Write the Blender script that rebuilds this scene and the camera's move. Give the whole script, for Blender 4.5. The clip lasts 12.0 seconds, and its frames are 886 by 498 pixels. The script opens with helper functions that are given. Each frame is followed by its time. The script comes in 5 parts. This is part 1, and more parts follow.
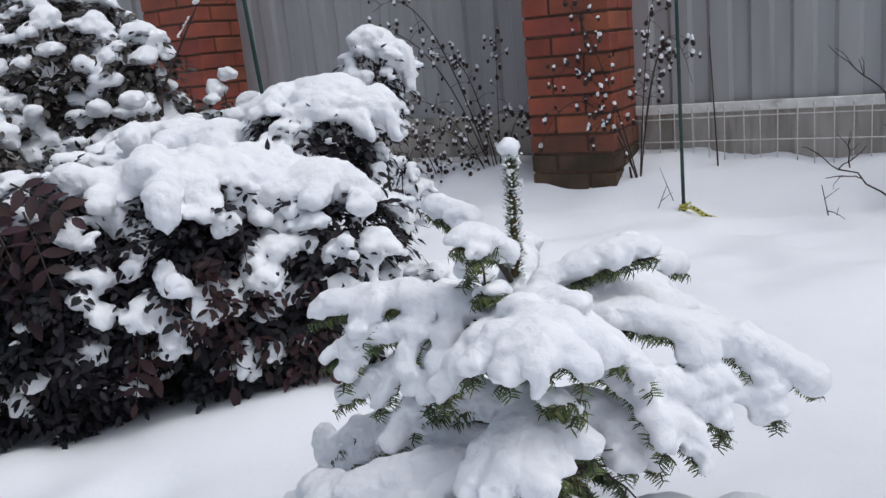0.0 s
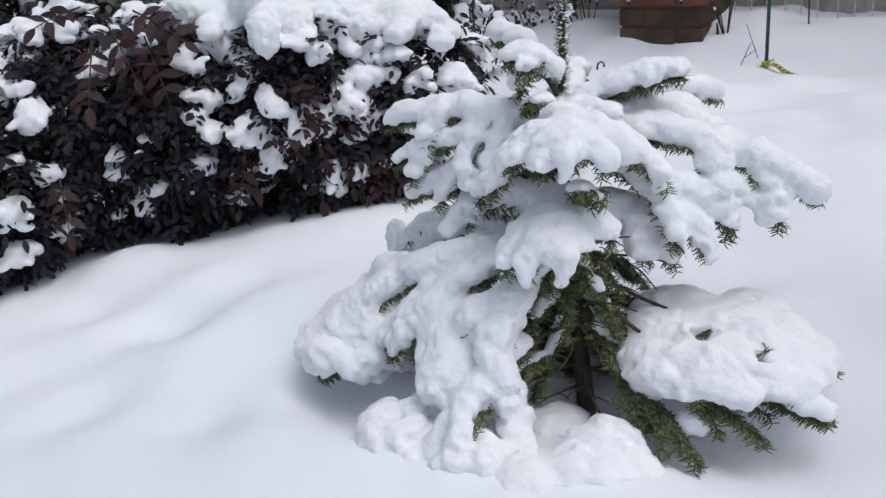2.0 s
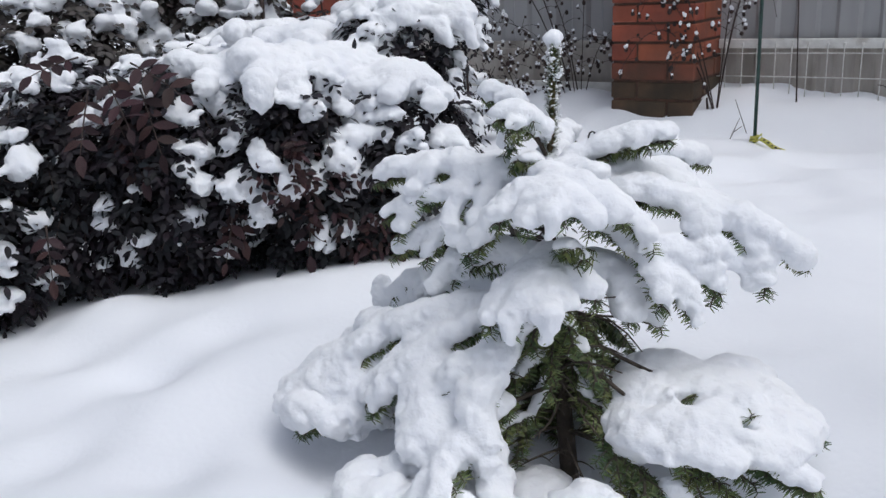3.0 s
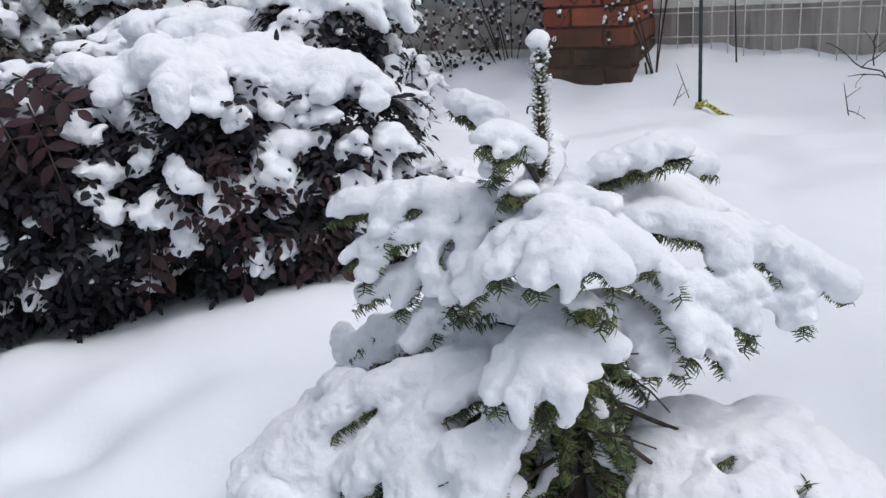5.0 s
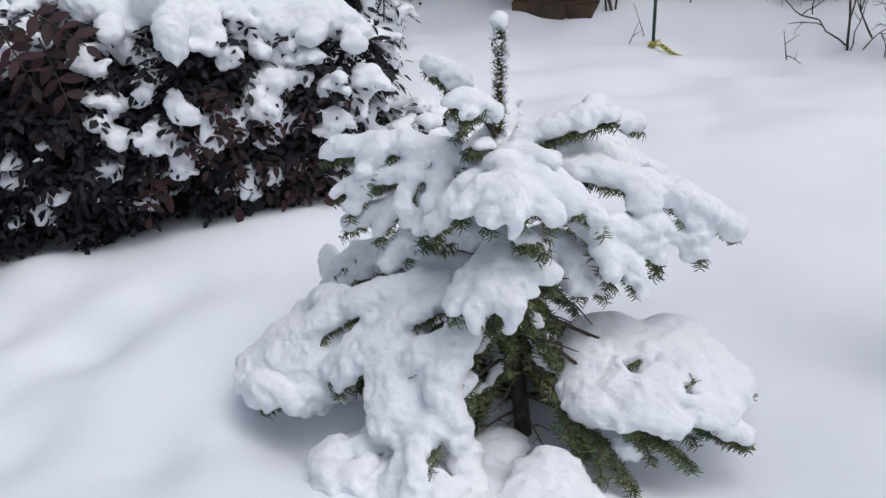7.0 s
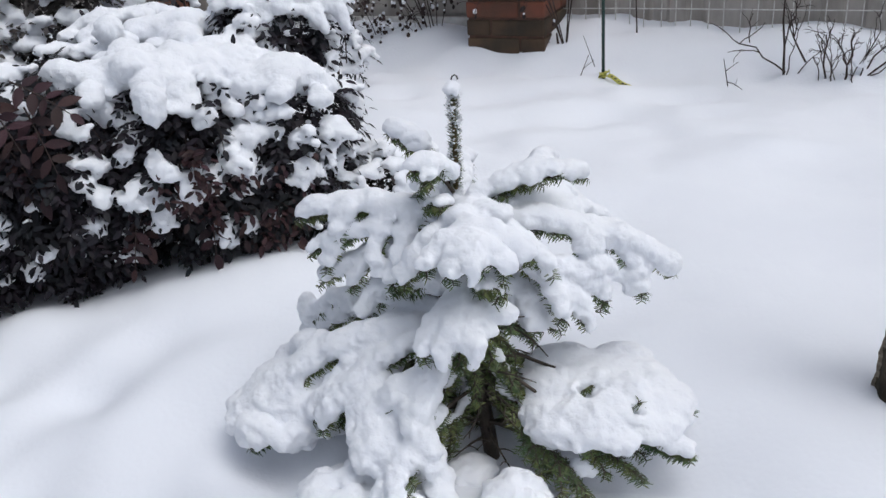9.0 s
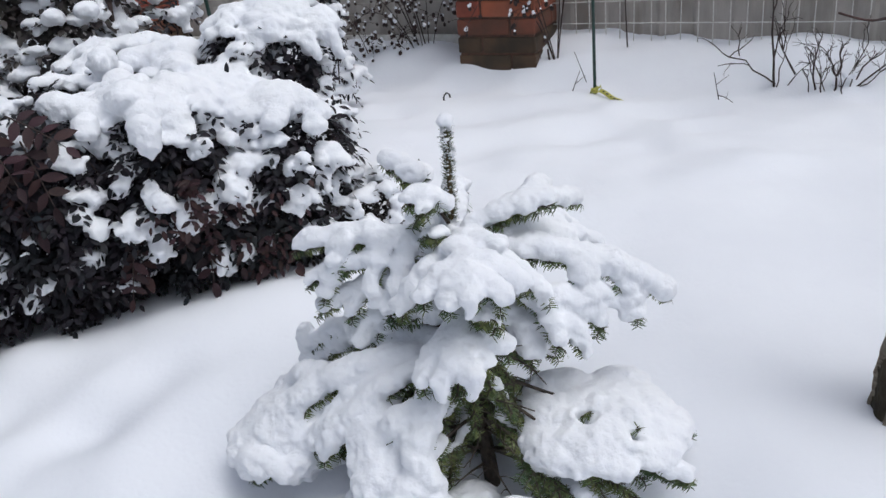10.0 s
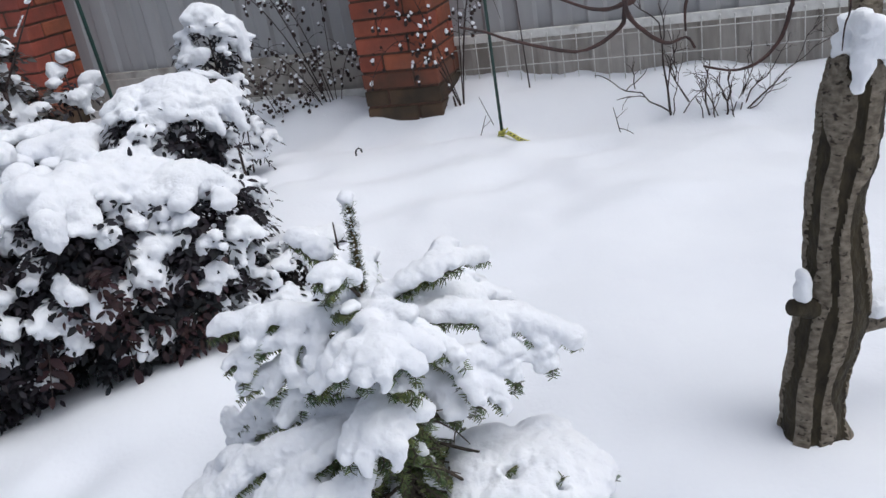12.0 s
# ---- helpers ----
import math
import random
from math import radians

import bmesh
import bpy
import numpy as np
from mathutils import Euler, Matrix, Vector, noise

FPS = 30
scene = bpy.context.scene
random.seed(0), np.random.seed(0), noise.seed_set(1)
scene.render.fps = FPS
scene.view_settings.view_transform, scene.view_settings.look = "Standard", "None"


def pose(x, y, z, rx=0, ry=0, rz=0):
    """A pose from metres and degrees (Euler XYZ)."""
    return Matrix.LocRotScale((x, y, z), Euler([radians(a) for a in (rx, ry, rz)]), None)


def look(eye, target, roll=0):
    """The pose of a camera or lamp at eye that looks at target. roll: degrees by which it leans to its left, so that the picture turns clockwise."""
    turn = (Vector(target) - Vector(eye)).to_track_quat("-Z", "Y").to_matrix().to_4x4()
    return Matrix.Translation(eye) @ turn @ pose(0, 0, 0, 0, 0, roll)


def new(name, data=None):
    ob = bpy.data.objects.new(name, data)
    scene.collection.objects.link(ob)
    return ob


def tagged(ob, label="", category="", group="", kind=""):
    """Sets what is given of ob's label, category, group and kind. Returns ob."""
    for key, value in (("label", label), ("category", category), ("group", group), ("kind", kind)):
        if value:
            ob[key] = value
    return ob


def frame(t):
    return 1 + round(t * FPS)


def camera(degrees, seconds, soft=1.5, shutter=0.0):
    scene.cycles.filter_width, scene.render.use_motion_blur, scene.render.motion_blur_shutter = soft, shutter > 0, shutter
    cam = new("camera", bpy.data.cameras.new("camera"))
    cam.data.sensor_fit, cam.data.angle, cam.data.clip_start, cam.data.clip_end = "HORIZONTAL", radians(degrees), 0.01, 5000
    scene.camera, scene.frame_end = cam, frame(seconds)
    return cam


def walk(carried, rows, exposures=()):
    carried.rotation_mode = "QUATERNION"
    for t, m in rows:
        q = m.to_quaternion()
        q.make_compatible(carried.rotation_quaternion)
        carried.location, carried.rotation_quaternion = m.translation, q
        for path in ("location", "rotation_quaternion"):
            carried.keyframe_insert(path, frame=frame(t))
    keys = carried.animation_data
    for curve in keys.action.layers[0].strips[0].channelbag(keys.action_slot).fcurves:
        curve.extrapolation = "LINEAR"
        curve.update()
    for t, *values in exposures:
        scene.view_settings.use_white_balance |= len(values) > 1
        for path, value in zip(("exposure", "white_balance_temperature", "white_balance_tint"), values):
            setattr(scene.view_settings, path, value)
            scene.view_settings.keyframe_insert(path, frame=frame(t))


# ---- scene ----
# ---- camera and its walk ----
SKY, SUN = 0.086, 0.85
EXPO = ((0.0, 0.02, 6050, 9), (2.5, -0.01, 6050, 9), (3.2, 0.06, 6050, 9), (5.0, 0.07, 6050, 9), (6.0, -0.09, 6050, 9), (7.0, -0.05, 6050, 9), (9.0, 0.04, 6050, 9), (11.0, 0.06, 6050, 9), (12.0, 0.13, 6050, 9))

cam = camera(54.3, 12.0, soft=1.5)
ROWS = [
    (0, -0.0019, -0.0123, 0.6876, 76.637, 5.463, -1.635),
    (0.5, 0.0142, -0.0794, 0.659, 74.871, 6.167, -1.522),
    (1, 0.0137, -0.1267, 0.6415, 71.213, 6.083, -0.991),
    (1.5, 0.0384, -0.1809, 0.6549, 68.387, 4.627, 1.114),
    (2, 0.0494, -0.2149, 0.6571, 68.46, 4.736, 5.03),
    (2.5, 0.0516, -0.2465, 0.6509, 72.31, 3.449, 6.921),
    (3, 0.0543, -0.212, 0.6385, 72.919, 2.796, 5.018),
    (3.2, 0.0603, -0.2066, 0.634, 72.212, 2.988, 3.967),
    (4.8, -0.0228, 0.0003, 0.6285, 71.928, 4.504, -0.2),
    (5, -0.027, 0.0181, 0.6856, 69.781, 4.924, -1.333),
    (5.5, 0.0024, -0.0119, 0.9117, 64.649, 4.821, -4.695),
    (6, -0.0078, -0.1469, 1.0121, 63.288, 4.133, -5.08),
    (6.5, -0.0486, -0.1757, 0.862, 64.927, 2.974, -2.939),
    (7, -0.0381, -0.1857, 0.8047, 63.906, 2.547, -3.099),
    (7.2, -0.028, -0.1789, 0.804, 62.726, 2.553, -3.919),
    (8.8, -0.0321, -0.2989, 0.8912, 64.338, 4.08, -5.838),
    (9, -0.0315, -0.2919, 0.9048, 64.885, 4.173, -5.98),
    (9.5, -0.0308, -0.2768, 0.9186, 65.752, 4.827, -6.509),
    (10, -0.0284, -0.288, 0.9409, 65.404, 5.174, -6.73),
    (10.5, -0.0436, -0.284, 0.9527, 65.229, 5.453, -6.618),
    (11, -0.0436, -0.2769, 0.9634, 65.608, 6.179, -6.603),
    (11.5, -0.0221, -0.2819, 0.9781, 66.238, 7.372, -8.056),
    (12, 0.0171, -0.3024, 0.9969, 67.044, 8.66, -13.091),
]
walk(cam, [(t, pose(x, y, z, rx, ry, rz)) for t, x, y, z, rx, ry, rz in ROWS], exposures=EXPO)

# ---- light: an overcast winter sky ----
world = bpy.data.worlds.new("overcast_sky")
scene.world = world
world.use_nodes = True
wn, wl = world.node_tree.nodes, world.node_tree.links
sky = wn.new("ShaderNodeTexSky")
sky.sky_type, sky.sun_disc = "NISHITA", False
sky.sun_elevation, sky.sun_rotation = radians(66), radians(121)
sky.air_density, sky.dust_density, sky.ozone_density = 1.0, 6.0, 1.0
grey = wn.new("ShaderNodeHueSaturation")
grey.inputs["Saturation"].default_value = 0.55
wl.new(sky.outputs["Color"], grey.inputs["Color"])
wl.new(grey.outputs["Color"], wn["Background"].inputs["Color"])
wn["Background"].inputs["Strength"].default_value = SKY
sun = new("sun", bpy.data.lights.new("sun", "SUN"))
sun.data.energy, sun.data.angle, sun.data.color = SUN, radians(55), (1.0, 0.985, 0.97)
sun.matrix_world = look((1.5, -0.9, 4.0), (0, 0, 0))

# ---- materials ----
def material(name, base, second=None, scale=20.0, rough=0.7, bump=0.0, bump_scale=80.0, metal=0.0, fac=(0.35, 0.65),
             random_value=0.0, random_hue=0.0, island=False, detail=4.0, sss=0.0, spec=0.5, stretch=(1, 1, 1), third=None, third_scale=4.0, third_fac=(0.5, 0.75)):
    m = bpy.data.materials.new(name)
    m.use_nodes = True
    n, l = m.node_tree.nodes, m.node_tree.links
    b = n["Principled BSDF"]
    b.inputs["Roughness"].default_value, b.inputs["Metallic"].default_value = rough, metal
    b.inputs["Specular IOR Level"].default_value = spec
    if sss:
        b.inputs["Subsurface Weight"].default_value = 1.0
        b.inputs["Subsurface Radius"].default_value = (1.0, 1.0, 1.0)
        b.inputs["Subsurface Scale"].default_value = sss
    co = n.new("ShaderNodeTexCoord")
    mp = n.new("ShaderNodeMapping")
    mp.inputs["Scale"].default_value = stretch
    l.new(co.outputs["Object"], mp.inputs["Vector"])

    def mix(a, b_, lo, hi, sc):
        t = n.new("ShaderNodeTexNoise")
        t.inputs["Scale"].default_value, t.inputs["Detail"].default_value = sc, detail
        l.new(mp.outputs["Vector"], t.inputs["Vector"])
        r = n.new("ShaderNodeMapRange")
        r.inputs["From Min"].default_value, r.inputs["From Max"].default_value = lo, hi
        l.new(t.outputs["Fac"], r.inputs["Value"])
        x = n.new("ShaderNodeMix")
        x.data_type = "RGBA"
        l.new(r.outputs["Result"], x.inputs["Factor"])
        if isinstance(a, tuple):
            x.inputs["A"].default_value = (*a, 1)
        else:
            l.new(a, x.inputs["A"])
        x.inputs["B"].default_value = (*b_, 1)
        return x.outputs["Result"]

    colour = mix(base, second or base, *fac, scale)
    if third:
        colour = mix(colour, third, *third_fac, third_scale)
    if random_value or random_hue:
        h = n.new("ShaderNodeHueSaturation")
        src = n.new("ShaderNodeNewGeometry").outputs["Random Per Island"] if island else n.new("ShaderNodeObjectInfo").outputs["Random"]
        r = n.new("ShaderNodeMapRange")
        r.inputs["To Min"].default_value, r.inputs["To Max"].default_value = 1 - random_value, 1 + random_value
        l.new(src, r.inputs["Value"])
        l.new(r.outputs["Result"], h.inputs["Value"])
        r2 = n.new("ShaderNodeMapRange")
        r2.inputs["To Min"].default_value, r2.inputs["To Max"].default_value = 0.5 - random_hue, 0.5 + random_hue
        mul = n.new("ShaderNodeMath")
        mul.operation = "FRACT"
        mu = n.new("ShaderNodeMath")
        mu.operation, mu.inputs[1].default_value = "MULTIPLY", 7.31
        l.new(src, mu.inputs[0])
        l.new(mu.outputs[0], mul.inputs[0])
        l.new(mul.outputs[0], r2.inputs["Value"])
        l.new(r2.outputs["Result"], h.inputs["Hue"])
        l.new(colour, h.inputs["Color"])
        colour = h.outputs["Color"]
    l.new(colour, b.inputs["Base Color"])
    if bump:
        t = n.new("ShaderNodeTexNoise")
        t.inputs["Scale"].default_value, t.inputs["Detail"].default_value = bump_scale, 5.0
        l.new(mp.outputs["Vector"], t.inputs["Vector"])
        bp = n.new("ShaderNodeBump")
        bp.inputs["Strength"].default_value, bp.inputs["Distance"].default_value = bump, 0.004
        l.new(t.outputs["Fac"], bp.inputs["Height"])
        l.new(bp.outputs["Normal"], b.inputs["Normal"])
    return m


SNOW = material("fresh_snow", (0.88, 0.895, 0.925), (0.84, 0.855, 0.895), 9, 0.8, 0.6, 150, sss=0.003, spec=0.2)
SNOW_GROUND = material("snow_blanket", (0.87, 0.89, 0.93), (0.84, 0.86, 0.905), 3, 0.8, 0.35, 90, sss=0.0, spec=0.2)
NEEDLE = material("fir_needles", (0.052, 0.090, 0.030), (0.130, 0.155, 0.045), 30, 0.5, island=True, random_value=0.45, random_hue=0.03)
FIR_BARK = material("fir_bark", (0.072, 0.056, 0.042), (0.040, 0.031, 0.024), 60, 0.85, 0.8, 160)
SHOOT = material("fir_shoot_bark", (0.22, 0.16, 0.08), (0.14, 0.10, 0.05), 80, 0.8, 0.5, 200)
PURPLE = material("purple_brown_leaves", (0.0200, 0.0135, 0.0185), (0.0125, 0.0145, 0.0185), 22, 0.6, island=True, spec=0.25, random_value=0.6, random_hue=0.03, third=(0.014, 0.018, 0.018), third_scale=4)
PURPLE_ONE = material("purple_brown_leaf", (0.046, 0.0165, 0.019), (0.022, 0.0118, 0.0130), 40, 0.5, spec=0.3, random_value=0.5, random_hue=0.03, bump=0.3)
DARKLEAF = material("dark_green_leaves", (0.013, 0.015, 0.013), (0.020, 0.014, 0.014), 12, 0.6, island=True, spec=0.25, random_value=0.5, random_hue=0.04)
GREYLEAF = material("grey_green_leaves", (0.040, 0.036, 0.030), (0.024, 0.016, 0.017), 14, 0.55, island=True, random_value=0.5, random_hue=0.04)
STEM = material("dark_stems", (0.055, 0.035, 0.030), (0.030, 0.020, 0.018), 40, 0.8, 0.4, 120)
REDTWIG = material("red_brown_twigs", (0.070, 0.034, 0.029), (0.034, 0.022, 0.020), 45, 0.75, 0.4, 90)
POD = material("dry_seed_pods", (0.016, 0.011, 0.011), (0.035, 0.018, 0.015), 60, 0.7, random_value=0.4)
BRICK = material("red_brick", (0.320, 0.084, 0.048), (0.235, 0.063, 0.038), 14, 0.85, 0.5, 120, random_value=0.16, random_hue=0.008, third=(0.22, 0.075, 0.05), third_scale=5)
BRICK_LOW = material("weathered_brown_brick", (0.105, 0.064, 0.038), (0.062, 0.042, 0.026), 10, 0.9, 0.5, 120, random_value=0.15, third=(0.035, 0.03, 0.02), third_scale=4)
BRICK_MID = material("stained_red_brick", (0.20, 0.066, 0.040), (0.13, 0.055, 0.036), 9, 0.9, 0.5, 120, random_value=0.15, third=(0.09, 0.05, 0.032), third_scale=4)
MORTAR = material("mortar", (0.12, 0.065, 0.045), (0.07, 0.045, 0.035), 30, 0.95, 0.6, 150)
SHEET = material("grey_metal_sheet", (0.372, 0.372, 0.374), (0.33, 0.33, 0.333), 3, 0.45, 0.05, 30, third=(0.28, 0.28, 0.282), third_scale=1.2, stretch=(4, 4, 0.6))
PLINTH = material("weathered_grey_board", (0.43, 0.40, 0.365), (0.34, 0.315, 0.285), 8, 0.85, 0.3, 60, stretch=(3, 3, 0.8), third=(0.24, 0.215, 0.185), third_scale=3)
WHITE = material("chalky_white_paint", (0.74, 0.73, 0.70), (0.60, 0.59, 0.56), 25, 0.7, 0.2, 90, third=(0.35, 0.32, 0.28), third_scale=9, third_fac=(0.6, 0.8))
RAILGREY = material("weathered_grey_rail", (0.46, 0.44, 0.40), (0.36, 0.34, 0.31), 18, 0.8, 0.2, 80, third=(0.14, 0.12, 0.10), third_scale=7)
WIRE = material("white_coated_wire", (0.66, 0.66, 0.63), (0.48, 0.47, 0.45), 40, 0.5)
GREEN = material("green_coated_steel", (0.012, 0.050, 0.038), (0.008, 0.035, 0.028), 40, 0.4)
YELLOW = material("yellow_tape", (0.55, 0.52, 0.10), (0.45, 0.44, 0.10), 60, 0.5)
BLACK = material("black_plastic", (0.012, 0.012, 0.013), (0.02, 0.02, 0.02), 50, 0.45)
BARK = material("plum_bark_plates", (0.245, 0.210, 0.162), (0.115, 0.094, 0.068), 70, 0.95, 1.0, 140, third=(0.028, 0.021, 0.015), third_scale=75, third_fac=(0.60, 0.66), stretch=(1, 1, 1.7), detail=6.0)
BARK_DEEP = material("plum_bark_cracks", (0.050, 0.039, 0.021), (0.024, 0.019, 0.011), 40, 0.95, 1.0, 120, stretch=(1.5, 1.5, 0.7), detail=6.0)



# ---- mesh helpers ----
def V(*a):
    return np.array(a, dtype=float)


def unit(v):
    v = np.asarray(v, dtype=float)
    return v / max(1e-9, np.linalg.norm(v))


def smooth(x, a, b):
    t = np.clip((np.asarray(x, dtype=float) - a) / (b - a), 0, 1)
    return t * t * (3 - 2 * t)


def mesh(name, verts, faces, mat, shade=True):
    me = bpy.data.meshes.new(name)
    verts = np.asarray(verts, dtype=np.float32)
    if isinstance(faces, np.ndarray):
        k = faces.shape[1]
        me.vertices.add(len(verts))
        me.vertices.foreach_set("co", verts.ravel())
        me.loops.add(faces.size)
        me.loops.foreach_set("vertex_index", faces.astype(np.int32).ravel())
        me.polygons.add(len(faces))
        me.polygons.foreach_set("loop_start", np.arange(0, faces.size, k, dtype=np.int32))
        me.update(calc_edges=True)
    else:
        me.from_pydata(verts.tolist(), [], faces)
        me.update()
    if shade:
        me.polygons.foreach_set("use_smooth", np.ones(len(me.polygons), dtype=bool))
    me.materials.append(mat)
    return me


def child(name, me, parent, label="", kind=""):
    ob = new(name, me)
    ob.parent = parent
    return tagged(ob, label, kind=kind)


def empty(name, at_, label, category, group="", kind=""):
    ob = new(name)
    ob.location = at_
    bpy.context.view_layer.update()
    return tagged(ob, label, category, group, kind)


class Bag:
    """Collects pieces into one mesh."""

    def __init__(self):
        self.v, self.f, self.n = [], [], 0

    def add(self, v, f):
        self.v.append(np.asarray(v, dtype=float))
        self.f += [[i + self.n for i in q] for q in f]
        self.n += len(v)

    def mesh(self, name, mat, origin=(0, 0, 0), shade=True):
        return mesh(name, np.concatenate(self.v) - np.asarray(origin), self.f, mat, shade)


def tube(pts, radii, sides=7, wobble=0.0, rng=None):
    """A tapered tube along points, closed at both ends."""
    pts = np.asarray(pts, dtype=float)
    radii = np.broadcast_to(np.asarray(radii, dtype=float), (len(pts),))
    v, f = [], []
    d = np.gradient(pts, axis=0)
    ref = V(0.31, 0.17, 0.93) if abs(unit(d[0])[2]) < 0.9 else V(1, 0.1, 0)
    for i, p in enumerate(pts):
        t = unit(d[i])
        a = unit(np.cross(t, ref))
        b = np.cross(t, a)
        for k in range(sides):
            q = 2 * math.pi * k / sides
            r = radii[i] * (1 + (rng.uniform(-wobble, wobble) if wobble else 0))
            v.append(p + r * (math.cos(q) * a + math.sin(q) * b))
    for i in range(len(pts) - 1):
        for k in range(sides):
            k2 = (k + 1) % sides
            f.append([i * sides + k, i * sides + k2, (i + 1) * sides + k2, (i + 1) * sides + k])
    f.append(list(range(sides))[::-1])
    f.append([(len(pts) - 1) * sides + k for k in range(sides)])
    return np.array(v), f


def bend(p, q, lift=0.0, n=8, side=0.0):
    """Points on an arch from p to q."""
    p, q = np.asarray(p, float), np.asarray(q, float)
    s = np.linspace(0, 1, n)[:, None]
    across = unit(np.cross(q - p, V(0, 0, 1)) + V(1e-6, 0, 0))
    return p + (q - p) * s + (V(0, 0, lift) + across * side) * (4 * s * (1 - s))


def box(bm_v, lo, hi):
    (a, b, c), (d, e, g) = lo, hi
    v = [(a, b, c), (d, b, c), (d, e, c), (a, e, c), (a, b, g), (d, b, g), (d, e, g), (a, e, g)]
    f = [[0, 3, 2, 1], [4, 5, 6, 7], [0, 1, 5, 4], [1, 2, 6, 5], [2, 3, 7, 6], [3, 0, 4, 7]]
    bm_v.add(v, f)


def bevel_box(lx, ly, lz, c):
    """A box about its centre with chamfered edges."""
    bm = bmesh.new()
    bmesh.ops.create_cube(bm, size=1)
    bmesh.ops.scale(bm, vec=(lx, ly, lz), verts=bm.verts)
    bmesh.ops.bevel(bm, geom=list(bm.edges), offset=c, segments=1, affect="EDGES")
    v = [tuple(x.co) for x in bm.verts]
    f = [[x.index for x in q.verts] for q in bm.faces]
    bm.free()
    return np.array(v), f


def hash3(ix, iy, iz, seed):
    h = (ix.astype(np.int64) * 374761393 + iy.astype(np.int64) * 668265263 + iz.astype(np.int64) * 2147483647 + seed * 1274126177) & 0xFFFFFFFF
    h = ((h ^ (h >> 13)) * 1274126177) & 0xFFFFFFFF
    return ((h ^ (h >> 16)) & 0xFFFF) / 32767.5 - 1


def lumps(p, scale, seed=0):
    """Smooth value noise, -1 to 1, at points p (n, 3)."""
    q = np.asarray(p, float) * scale
    i = np.floor(q).astype(np.int64)
    w = q - i
    w = w * w * (3 - 2 * w)
    out = 0
    for dx in (0, 1):
        for dy in (0, 1):
            for dz in (0, 1):
                k = (w[:, 0] if dx else 1 - w[:, 0]) * (w[:, 1] if dy else 1 - w[:, 1]) * (w[:, 2] if dz else 1 - w[:, 2])
                out = out + k * hash3(i[:, 0] + dx, i[:, 1] + dy, i[:, 2] + dz, seed)
    return out


